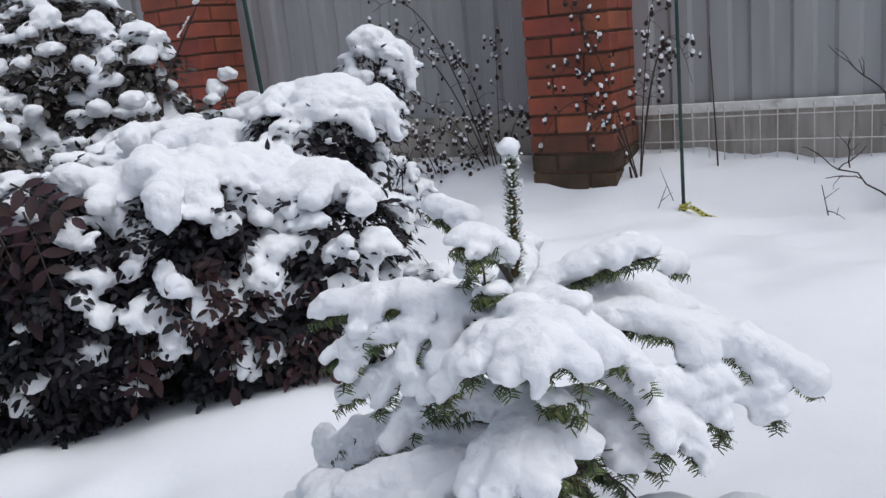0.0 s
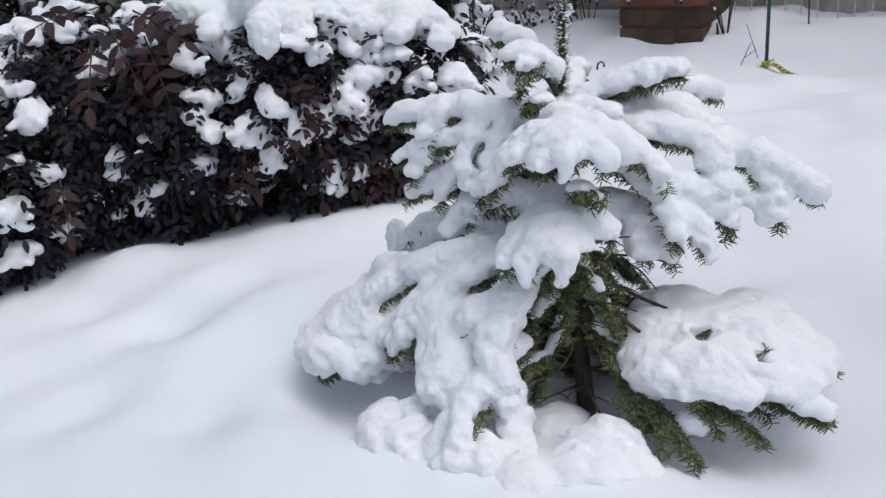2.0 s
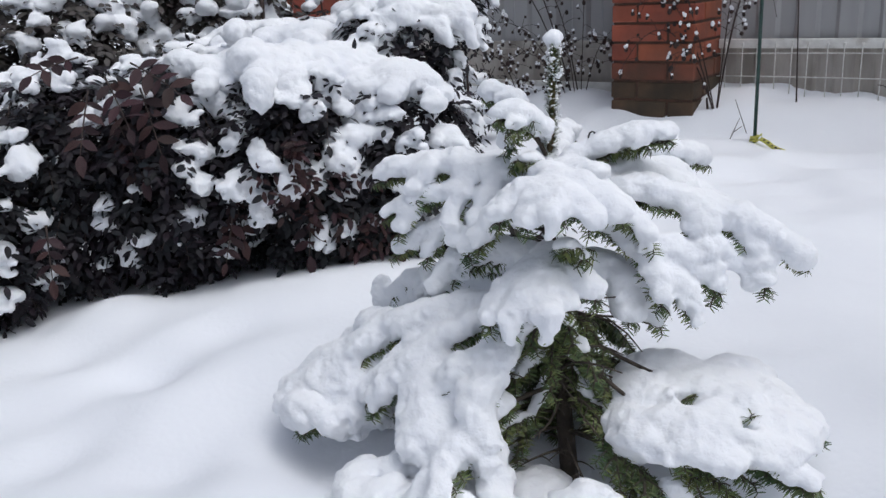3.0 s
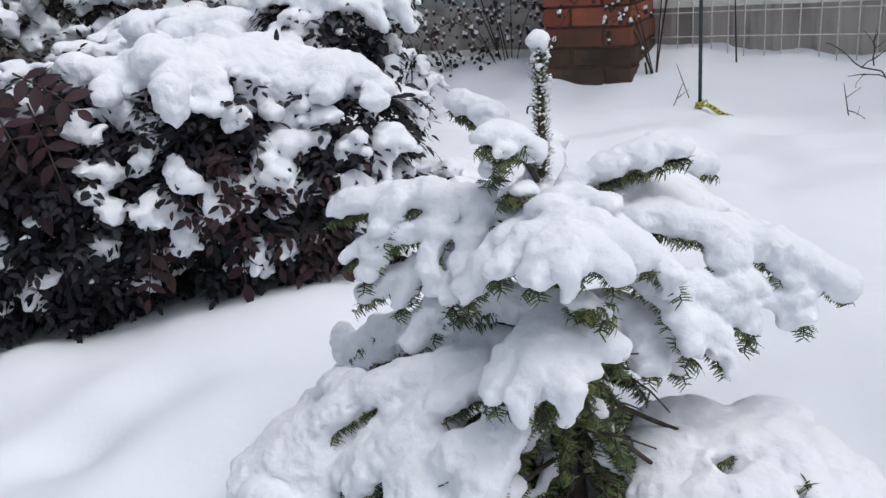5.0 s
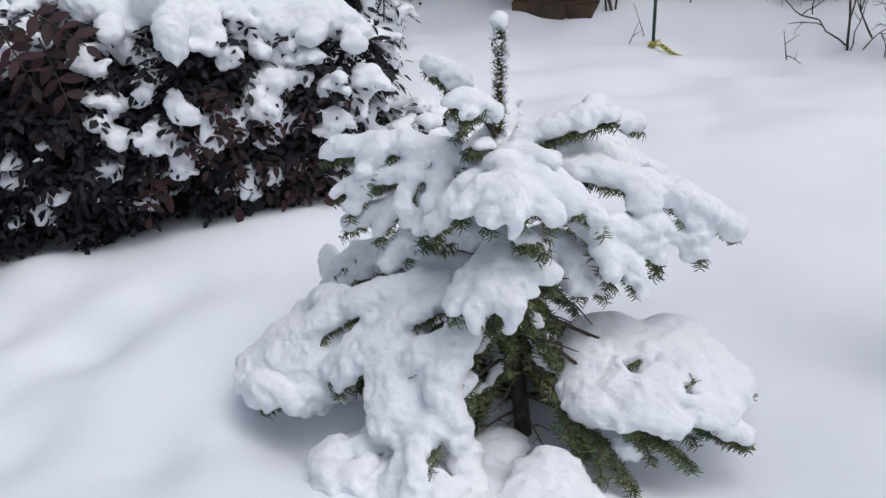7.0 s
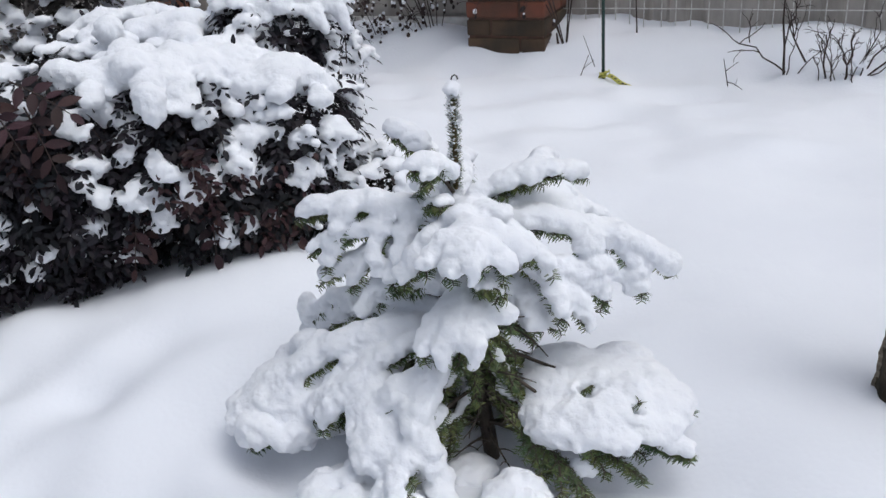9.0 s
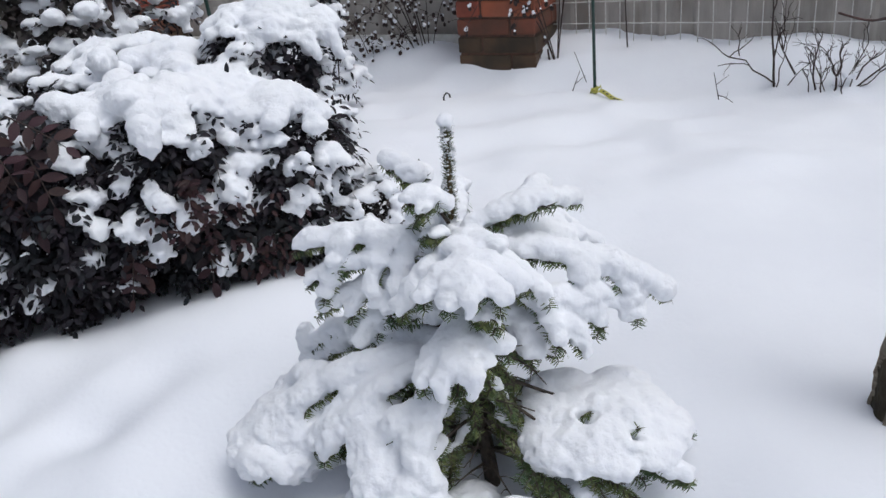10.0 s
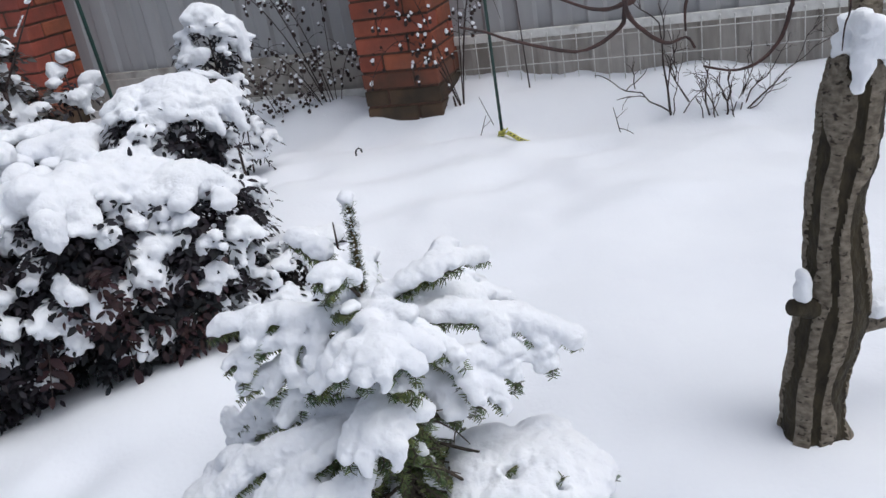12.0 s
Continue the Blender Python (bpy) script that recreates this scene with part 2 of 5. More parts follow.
class Clay:
    """Soft snow: rounded masses that melt into one another, meshed as one skin."""

    def __init__(self, lo, hi, h, k):
        self.lo, self.h, self.k = np.asarray(lo, float), h, k
        self.n = np.ceil((np.asarray(hi, float) - self.lo) / h).astype(int) + 1
        self.s = np.zeros(self.n, dtype=np.float32)

    def _window(self, lo, hi):
        a = np.clip(np.floor((lo - self.lo) / self.h).astype(int), 0, self.n - 1)
        b = np.clip(np.ceil((hi - self.lo) / self.h).astype(int) + 1, 1, self.n)
        if np.any(b <= a):
            return None
        ax = [self.lo[i] + self.h * np.arange(a[i], b[i]) for i in range(3)]
        return (slice(a[0], b[0]), slice(a[1], b[1]), slice(a[2], b[2])), ax[0][:, None, None], ax[1][None, :, None], ax[2][None, None, :]

    def cap(self, p, q, r0, r1, flat=1.6, cut=0):
        """A rod of snow from p to q; its underside is pressed flat."""
        p, q = np.asarray(p, float), np.asarray(q, float)
        m = max(r0, r1) + 5 * self.k
        w = self._window(np.minimum(p, q) - m, np.maximum(p, q) + m)
        if w is None:
            return
        sl, x, y, z = w
        d = q - p
        t = np.clip(((x - p[0]) * d[0] + (y - p[1]) * d[1] + (z - p[2]) * d[2]) / max(1e-9, d @ d), 0, 1)
        ez = z - p[2] - t * d[2]
        ez = np.where(ez < 0, ez * flat, ez)
        e = np.sqrt((x - p[0] - t * d[0]) ** 2 + (y - p[1] - t * d[1]) ** 2 + ez ** 2) - (r0 + (r1 - r0) * t)
        if cut:
            self.s[sl] = np.minimum(self.s[sl], np.exp(np.clip(e / self.k, -8, 8)))
        else:
            self.s[sl] += np.exp(np.clip(-e / self.k, -8, 5))

    def blob(self, c, rx, ry, rz, flat=1.5):
        c, r = np.asarray(c, float), V(rx, ry, rz)
        w = self._window(c - r - 5 * self.k, c + r + 5 * self.k)
        if w is None:
            return
        sl, x, y, z = w
        ez = (z - c[2]) / rz
        ez = np.where(ez < 0, ez * flat, ez)
        e = (np.sqrt(((x - c[0]) / rx) ** 2 + ((y - c[1]) / ry) ** 2 + ez ** 2) - 1) * min(rx, ry, rz)
        self.s[sl] += np.exp(np.clip(-e / self.k, -8, 5))

    def skin(self, rough=0.003, seed=1, fine=0.0008, big=0.0, melt=4, blur=((1, 2, 1),), swell=0.25):
        s, h = self.s, self.h
        s = np.pad(s, 1)
        lo = self.lo - h
        g = np.clip(np.log(np.maximum(s, 1e-4)), -2.0, 2.0)
        # close the narrow slits between neighbouring masses
        for ker in blur:
            for ax in range(3):
                m = len(ker) // 2
                pad = np.pad(g, [(m, m) if i == ax else (0, 0) for i in range(3)], mode="edge")
                g = sum(c * np.take(pad, range(i, i + g.shape[ax]), axis=ax) for i, c in enumerate(ker)) / sum(ker)
        g = g + swell
        ins = g > 0
        c = ins[:-1, :-1, :-1].astype(np.int8)
        tot = sum(ins[i:ins.shape[0] - 1 + i, j:ins.shape[1] - 1 + j, k:ins.shape[2] - 1 + k].astype(np.int8) for i in (0, 1) for j in (0, 1) for k in (0, 1))
        cell = (tot > 0) & (tot < 8)
        idx = np.argwhere(cell)
        ids = np.full(cell.shape, -1, dtype=np.int64)
        ids[cell] = np.arange(len(idx))
        acc, cnt = np.zeros((len(idx), 3)), np.zeros(len(idx))
        corner = [(i, j, k) for i in (0, 1) for j in (0, 1) for k in (0, 1)]
        val = {o: g[idx[:, 0] + o[0], idx[:, 1] + o[1], idx[:, 2] + o[2]] for o in corner}
        for o in corner:
            for ax in range(3):
                if o[ax] == 0:
                    o2 = tuple(1 if i == ax else o[i] for i in range(3))
                    a, b = val[o], val[o2]
                    m = (a > 0) != (b > 0)
                    t = np.where(m, a / np.where(m, a - b, 1), 0)
                    pos = np.tile(np.array(o, float), (len(idx), 1))
                    pos[:, ax] = t
                    acc[m] += pos[m]
                    cnt[m] += 1
        v = lo + h * (idx + acc / cnt[:, None])
        faces = []
        for ax in range(3):
            a, b = (ax + 1) % 3, (ax + 2) % 3
            n = ins.shape
            sl0 = [slice(1, n[i] - 1) for i in range(3)]
            sl1 = list(sl0)
            sl0[ax], sl1[ax] = slice(0, n[ax] - 1), slice(1, n[ax])
            p, q = ins[tuple(sl0)], ins[tuple(sl1)]
            for flip in (False, True):
                e = np.argwhere((p & ~q) if not flip else (~p & q))
                if not len(e):
                    continue
                e = e + np.array([0 if i == ax else 1 for i in range(3)])
                quad = []
                for da, db in ((-1, -1), (0, -1), (0, 0), (-1, 0)):
                    k = e.copy()
                    k[:, a] += da
                    k[:, b] += db
                    quad.append(ids[k[:, 0], k[:, 1], k[:, 2]])
                quad = np.stack(quad, 1)
                faces.append(quad[:, ::-1] if flip else quad)
        f = np.concatenate(faces)
        f = f[(f >= 0).all(1)]
        # let the masses sag into one another
        e = np.concatenate([f[:, [0, 1]], f[:, [1, 2]], f[:, [2, 3]], f[:, [3, 0]]])
        deg = np.maximum(1, np.bincount(e.ravel(), minlength=len(v)))
        for _ in range(melt):
            m = np.stack([np.bincount(e[:, 0], v[e[:, 1], i], len(v)) + np.bincount(e[:, 1], v[e[:, 0], i], len(v)) for i in range(3)], 1) / deg[:, None]
            v = v + 0.7 * (m - v)
        # unevenness along the outward direction
        nrm = np.zeros_like(v)
        fn = np.cross(v[f[:, 2]] - v[f[:, 0]], v[f[:, 3]] - v[f[:, 1]])
        for k in range(4):
            np.add.at(nrm, f[:, k], fn)
        nrm /= np.maximum(1e-12, np.linalg.norm(nrm, axis=1))[:, None]
        calm = (1 - 0.50 * smooth(nrm[:, 2], 0.2, 0.85))[:, None]
        v = v + calm * nrm * (0.0005 * melt + big * lumps(v, 15, seed) + rough * lumps(v, 34, seed + 3) + rough * 0.75 * lumps(v, 70, seed + 1) + fine * lumps(v, 120, seed + 2))[:, None]
        return v, f


def pieces(v, f):
    """Splits a skin into its separate lumps."""
    lab = np.arange(len(v))
    while True:
        m = lab[f].min(1)
        new_lab = lab.copy()
        for k in range(4):
            np.minimum.at(new_lab, f[:, k], m)
        new_lab = new_lab[new_lab]
        if (new_lab == lab).all():
            break
        lab = new_lab
    order = []
    root = lab[f[:, 0]]
    for r in np.unique(root):
        ff = f[root == r]
        used, inv = np.unique(ff, return_inverse=True)
        order.append((v[used], inv.reshape(ff.shape)))
    order.sort(key=lambda q: -len(q[0]))
    return order


def snow_parts(clay, parent, label, least=40, most=60, rough=0.003, seed=1, fine=0.0008, big=0.0, melt=4, blur=((1, 2, 1),), swell=0.25):
    v, f = clay.skin(rough, seed, fine, big, melt, blur, swell)
    rest_v, rest_f, n, made = [], [], 0, 0
    o = np.array(parent.location)
    for pv, pf in pieces(v, f):
        if len(pv) >= least and made < most:
            child("snow_clump", mesh("snow_clump", pv - o, pf, SNOW), parent, label)
            made += 1
        elif len(pv) > 8:
            rest_v.append(pv)
            rest_f.append(pf + n)
            n += len(pv)
    if rest_v:
        child("snow_specks", mesh("snow_specks", np.concatenate(rest_v) - o, np.concatenate(rest_f), SNOW), parent, "small crumbs of fresh snow", "stuff")


def leaf_shape():
    """An oval leaf folded a little along its midrib: base, four ribs, tip."""
    v, f = [(0, 0, 0)], []
    for x, w, z in ((0.14, 0.115, 0.012), (0.34, 0.200, 0.016), (0.58, 0.190, 0.006), (0.80, 0.115, -0.018)):
        v += [(x, w, z + 0.16 * w), (x, 0, z - 0.012), (x, -w, z + 0.16 * w)]
    v.append((1.0, 0, -0.06))
    f += [(0, 2, 1), (0, 3, 2)]
    for k in (1, 4, 7):
        f += [(k, k + 1, k + 4), (k, k + 4, k + 3), (k + 1, k + 2, k + 5), (k + 1, k + 5, k + 4)]
    f += [(10, 11, 13), (11, 12, 13)]
    return np.array(v, float), np.array(f)


LEAF_T, LEAF_F = leaf_shape()


def leaf_cloud(o, d, up, size, wide=1.0):
    """Leaf blades at origins o along d, faces towards up; all joined."""
    d = d / np.linalg.norm(d, axis=1)[:, None]
    s = np.cross(up, d)
    s /= np.maximum(1e-6, np.linalg.norm(s, axis=1))[:, None]
    n = np.cross(d, s)
    v = o[:, None] + size[:, None, None] * (LEAF_T[None, :, 0, None] * d[:, None] + wide * LEAF_T[None, :, 1, None] * s[:, None] + LEAF_T[None, :, 2, None] * n[:, None])
    f = LEAF_F[None] + (np.arange(len(o)) * len(LEAF_T))[:, None, None]
    return v.reshape(-1, 3), f.reshape(-1, 3)


def place(o, d, up, size):
    """The pose of one leaf."""
    d = unit(d)
    s = unit(np.cross(up, d))
    n = np.cross(d, s)
    m = Matrix(((d[0], s[0], n[0], o[0]), (d[1], s[1], n[1], o[1]), (d[2], s[2], n[2], o[2]), (0, 0, 0, 1)))
    return m @ Matrix.Scale(size, 4)


# ---- the fence line: its direction, its foot, and the ground that rises to it ----
TH = radians(30)
U, N = V(math.cos(TH), -math.sin(TH), 0), V(math.sin(TH), math.cos(TH), 0)
PIER_A = V(0.409, 3.429, 0)
PW = 0.345
FOOT = PIER_A + PW * U + 0.30 * N
FIR = V(0.09, 0.89, 0)
TREE = V(0.80, 0.83, 0)


def ground_z(x, y):
    x, y = np.asarray(x, float), np.asarray(y, float)
    df = (FOOT[0] - x) * N[0] + (FOOT[1] - y) * N[1]
    along = (x - FOOT[0]) * U[0] + (y - FOOT[1]) * U[1]
    z = 0.02 * smooth(y, 1.6, 3.0) + (0.128 - 0.022 * smooth(along, 0.4, 1.5)) * smooth(-df, -0.435, -0.13) * (1 - smooth(-df, 0.2, 0.6))
    p = np.stack([x.ravel(), y.ravel(), np.zeros(x.size)], 1)
    far = smooth(np.hypot(x, y - 1.5), 8, 3)
    z = z + far * (0.020 * lumps(p, 1.7, 5) + (0.006 + 0.007 * smooth(y.ravel(), 1.4, 2.2)) * lumps(p, 3.6, 6) + (0.005 + 0.005 * smooth(y.ravel(), 1.8, 2.4)) * lumps(p, 9, 7) + (0.004 + 0.026 * smooth(y.ravel(), 1.7, 2.3)) * lumps(p * V(1, 2.4, 1), 2.8, 9) + 0.0022 * lumps(p, 24, 8)).reshape(x.shape)
    # trodden, half-filled hollows on the near side of the shrubs
    for cx, cy, r, d in ((-0.42, 1.0, 0.11, 0.020), (-0.72, 1.22, 0.10, 0.016), (-0.20, 0.86, 0.10, 0.035), (-0.33, 1.06, 0.14, 0.02)):
        z = z - d * np.exp(-((x - cx) ** 2 + (y - cy) ** 2) / r ** 2)
    z = z + 0.020 * np.exp(-((x + 0.65) ** 2 + (y - 1.12) ** 2) / 0.30 ** 2) * lumps(p, 7.5, 21).reshape(x.shape)
    for cx, cy, r, d in ((-0.86, 1.30, 0.07, 0.020), (-0.62, 1.18, 0.06, 0.022), (-0.52, 1.32, 0.07, 0.018), (-0.46, 0.84, 0.08, 0.025), (-0.70, 0.92, 0.09, 0.020)):
        z = z - d * np.exp(-((x - cx) ** 2 + (y - cy) ** 2) / r ** 2)
    # the ground falls away to the left of a low bank
    z = z - 0.07 * smooth(-x - 0.25 * (y - 1.2), 0.36, 1.05) * (1 - smooth(y, 1.9, 2.5)) + 0.03 * np.exp(-((x + 0.25) ** 2 + (y - 1.66) ** 2) / 0.16 ** 2)
    # mounds along the shrub bed and wells at stems
    z = z + 0.045 * np.exp(-((x + 0.86) ** 2 + ((y - 1.50) * 1.3) ** 2) / 0.13 ** 2)
    z = z + 0.04 * np.exp(-((x + 0.36) ** 2 + ((y - 1.45) * 1.2) ** 2) / 0.26 ** 2)
    for cx, cy, r, d in ((0.09, 0.87, 0.14, 0.055), (-0.26, 0.925, 0.095, 0.055), (0.28, 0.80, 0.12, 0.040), (0.38, 0.70, 0.15, 0.040)):
        z = z - d * np.exp(-((x - cx) ** 2 + (y - cy) ** 2) / r ** 2)
    rt = np.hypot(x - TREE[0], y - TREE[1])
    z = z + 0.006 * np.exp(-(rt / 0.13) ** 2)
    return z


def spaced(lo, hi, step, far):
    mid = np.arange(lo, hi + step / 2, step)
    out = step * np.cumsum(1.22 ** np.arange(1, 48))
    out = out[out < far]
    return np.concatenate([lo - out[::-1], mid, hi + out])


def build_ground():
    xs, ys = spaced(-2.0, 2.6, 0.02, 400), spaced(-0.6, 4.6, 0.02, 400)
    x, y = np.meshgrid(xs, ys, indexing="ij")
    v = np.stack([x, y, ground_z(x, y)], -1).reshape(-1, 3)
    i = np.arange(len(xs) - 1)[:, None] * len(ys) + np.arange(len(ys) - 1)[None]
    f = np.stack([i, i + len(ys), i + len(ys) + 1, i + 1], -1).reshape(-1, 4)
    tagged(new("ground", mesh("ground", v, f, SNOW_GROUND)), "smooth deep fresh snow blanket over the garden", "snow ground", kind="structure")


build_ground()


# ---- fence: corrugated sheets between brick piers ----
def corrugated(name, a, length, z0, z1, mat, label, pitch=0.15, depth=0.016):
    """A folded metal sheet along the fence from a."""
    prof, t = [], 0.0
    while t < length:
        for du, dn in ((0, 0), (0.065, 0), (0.08, depth), (0.135, depth)):
            if t + du <= length:
                prof.append((t + du, dn))
        t += pitch
    prof.append((length, 0))
    v, th = [], 0.003
    for off in (0, th):
        for s, dn in prof:
            for z in (z0, z1):
                p = a + U * s + N * (dn + off)
                v.append((p[0], p[1], z))
    m = len(prof)
    f = []
    for i in range(m - 1):
        k = 2 * i
        f.append([k, k + 2, k + 3, k + 1])
        k2 = 2 * m + 2 * i
        f.append([k2, k2 + 1, k2 + 3, k2 + 2])
        f.append([k + 1, k + 3, k2 + 3, k2 + 1])
        f.append([k, k2, k2 + 2, k + 2])
    f += [[0, 1, 2 * m + 1, 2 * m], [2 * m - 2, 4 * m - 2, 4 * m - 1, 2 * m - 1]]
    return tagged(new(name, mesh(name, v, f, mat, False)), label, "fence panel", "fence panels", "structure")


def beam(name, a, length, z0, z1, thick, mat, label, category):
    """A straight plank or rail along the fence, with eased edges."""
    v, f = bevel_box(length, thick, z1 - z0, min(thick, z1 - z0) * 0.12)
    c = a + U * (length / 2) - N * (thick / 2)
    ob = new(name, mesh(name, v, f, mat, False))
    ob.location, ob.rotation_euler = (c[0], c[1], (z0 + z1) / 2), (0, 0, -TH)
    return tagged(ob, label, category, kind="structure")


RAIL0, RAIL1 = 0.330, 0.367
GAP_L = 1.675
corrugated("fence_panel", FOOT, 3.2, 0.36, 1.9, SHEET, "grey corrugated metal fence sheet between brick piers")
corrugated("fence_panel", FOOT - U * (PW + GAP_L), GAP_L, 0.36, 1.9, SHEET, "grey corrugated metal fence sheet between brick piers")
corrugated("fence_panel", FOOT - U * (PW * 2 + GAP_L + 2.4), 2.4, 0.36, 1.9, SHEET, "grey corrugated metal fence sheet beyond the pier")
corrugated("fence_skirt", FOOT + N * 0.012, 3.2, -0.1, 0.37, PLINTH, "dull weathered grey skirt sheet under the white rail", depth=0.010)
beam("fence_skirt", FOOT - U * (PW + GAP_L), GAP_L, -0.1, 0.33, 0.025, PLINTH, "flat weathered grey-brown skirt board under the rail", "skirt board")
beam("fence_skirt", FOOT - U * (2 * PW + GAP_L + 2.4), 2.4, -0.1, 0.33, 0.025, PLINTH, "flat weathered grey-brown skirt board beyond the pier", "skirt board")
beam("fence_rail", FOOT - N * 0.002 + U * 0.002, 3.19, RAIL0, RAIL1, 0.022, WHITE, "chalky white painted flat rail along the fence", "fence rail")
beam("fence_rail", FOOT - N * 0.002 - U * (PW + GAP_L - 0.002), GAP_L - 0.004, RAIL0 - 0.005, RAIL1 - 0.004, 0.020, RAILGREY, "dull grey weathered rail along the fence", "fence rail")


def build_wire_mesh(start, length, z0, z1, label):
    """White welded garden mesh hung on the rail."""
    root = empty("wire_mesh", tuple(start + V(0, 0, z1)), label, "wire mesh")
    o = start + V(0, 0, z1)
    v, f = tube([(0, 0, 0), (0, 0, z0 - z1)], 0.0022, 5)
    up = mesh("wire", v, f, WIRE)
    n = int(length / 0.064)
    for i in range(n):
        ob = child("wire", up, root)
        p = U * (0.035 + i * 0.064 + 0.004 * math.sin(i * 2.3)) - N * 0.030
        ob.location, ob.rotation_euler = (p[0], p[1], 0.004 * math.sin(i * 5.1)), (0, 0.010 * math.sin(i * 1.7), 0)
    v, f = bevel_box(0.010, 0.008, 0.014, 0.003)
    clip = mesh("clip", v, f, WHITE, False)
    for i in range(n):
        ob = child("clip", clip, root, "white plastic clip")
        p = U * (0.035 + i * 0.064 + 0.004 * math.sin(i * 2.3)) - N * 0.029
        ob.location, ob.rotation_euler = (p[0], p[1], -0.008), (0, 0, -TH)
    for k, z in enumerate((-0.045, -0.137)):
        pts = [U * s - N * 0.034 + V(0, 0, z + 0.003 * math.sin(3 * s + k)) for s in np.linspace(0, length, 30)]
        v, f = tube(pts, 0.0024, 5)
        child("wire", mesh("wire", v, f, WIRE), root)


beam("fence_edging", FOOT - N * 0.06 - U * (PW + GAP_L - 0.01), GAP_L - 0.03, 0.10, 0.188, 0.016, WHITE, "white edging strip at the foot of the fence, half in snow", "edging strip")
build_wire_mesh(FOOT, 3.15, 0.05, RAIL1 - 0.012, "white coated wire mesh clipped to the fence rail")


def build_pier(a, label):
    """A pier of brick and a half, each brick laid round a mortar core."""
    root = empty("brick_pier", (a[0], a[1], 0), label, "brick pier", "brick piers", "structure")
    b = Bag()
    j = 0.007
    box(b, (j, j, -0.3), (PW - j, PW - j, 2.0))
    core = child("mortar", mesh("mortar", np.concatenate(b.v), b.f, MORTAR, False), root)
    core.rotation_euler = (0, 0, -TH)
    v, f = bevel_box(0.232, 0.104, 0.065, 0.004)
    red, mid, low = (mesh("brick", v, f, m, False) for m in (BRICK, BRICK_MID, BRICK_LOW))
    rng = random.Random(4)
    for c in range(-3, 27):
        z = 0.0925 + 0.075 * c - 0.075 + 0.02
        for s in range(4):
            # pinwheel of four stretchers, mirrored on every second course
            cx, cy = PW / 2 - 0.232 / 2, PW / 2 - 0.052
            px, py = (-cx, -cy) if c % 2 else (cx, -cy)
            q = s * math.pi / 2
            x, y = PW / 2 + px * math.cos(q) - py * math.sin(q), PW / 2 + px * math.sin(q) + py * math.cos(q)
            ob = child("brick", low if z < 0.245 else mid if z < 0.315 else red, root)
            p = Matrix.Rotation(-TH, 4, "Z") @ Matrix.Translation((x, y, z)) @ Matrix.Rotation(q + rng.uniform(-0.008, 0.008), 4, "Z")
            ob.matrix_basis = Matrix.Translation((rng.uniform(-0.0015, 0.0015), rng.uniform(-0.0015, 0.0015), 0)) @ p


build_pier(PIER_A, "red brick fence pier with weathered brown lower courses")
build_pier(PIER_A - U * (PW + GAP_L), "red brick fence pier behind the snowy shrubs")


# ---- the young fir under its load of snow ----
def needle_cloud(pts, rng, every=0.0012, size=0.0142, spread=1.0, skip_top=0.0):
    """Flat needles combed to both sides of a shoot along pts."""
    pts = np.asarray(pts, float)
    seg = np.linalg.norm(np.diff(pts, axis=0), axis=1)
    total = seg.sum()
    n = max(4, int(total / every))
    s = np.linspace(0, total, n)
    cum = np.concatenate([[0], np.cumsum(seg)])
    o = np.stack([np.interp(s, cum, pts[:, i]) for i in range(3)], 1)
    t = np.gradient(o, axis=0)
    t /= np.linalg.norm(t, axis=1)[:, None]
    side = np.cross(t, V(0, 0, 1))
    side /= np.maximum(1e-6, np.linalg.norm(side, axis=1))[:, None]
    up = np.cross(side, t)
    sgn = np.where(np.arange(n) % 2, 1.0, -1.0)[:, None]
    a = rng.uniform(-1.25, 0.25, n)[:, None] * spread
    fwd = rng.uniform(0.05, 0.32, n)[:, None] + 0.5 * (s / total > 0.96)[:, None]
    d = sgn * side * np.cos(a) + up * np.sin(a) + fwd * t
    d /= np.linalg.norm(d, axis=1)[:, None]
    L = size * rng.uniform(0.75, 1.15, n)[:, None] * (1 - 0.25 * (s / total > 0.93))[:, None]
    w = np.cross(d, up)
    w /= np.maximum(1e-6, np.linalg.norm(w, axis=1))[:, None]
    w *= 0.00098
    mid = o + d * L * 0.55 + up * L * 0.05
    tip = o + d * L - V(0, 0, 1) * L * 0.06
    v = np.stack([o - w * 0.6, o + w * 0.6, mid + w, tip + w * 0.3, tip - w * 0.3, mid - w], 1).reshape(-1, 3)
    base = np.arange(n)[:, None] * 6
    f = np.concatenate([base + np.array([0, 1, 2, 5]), base + np.array([5, 2, 3, 4])])
    return v, f


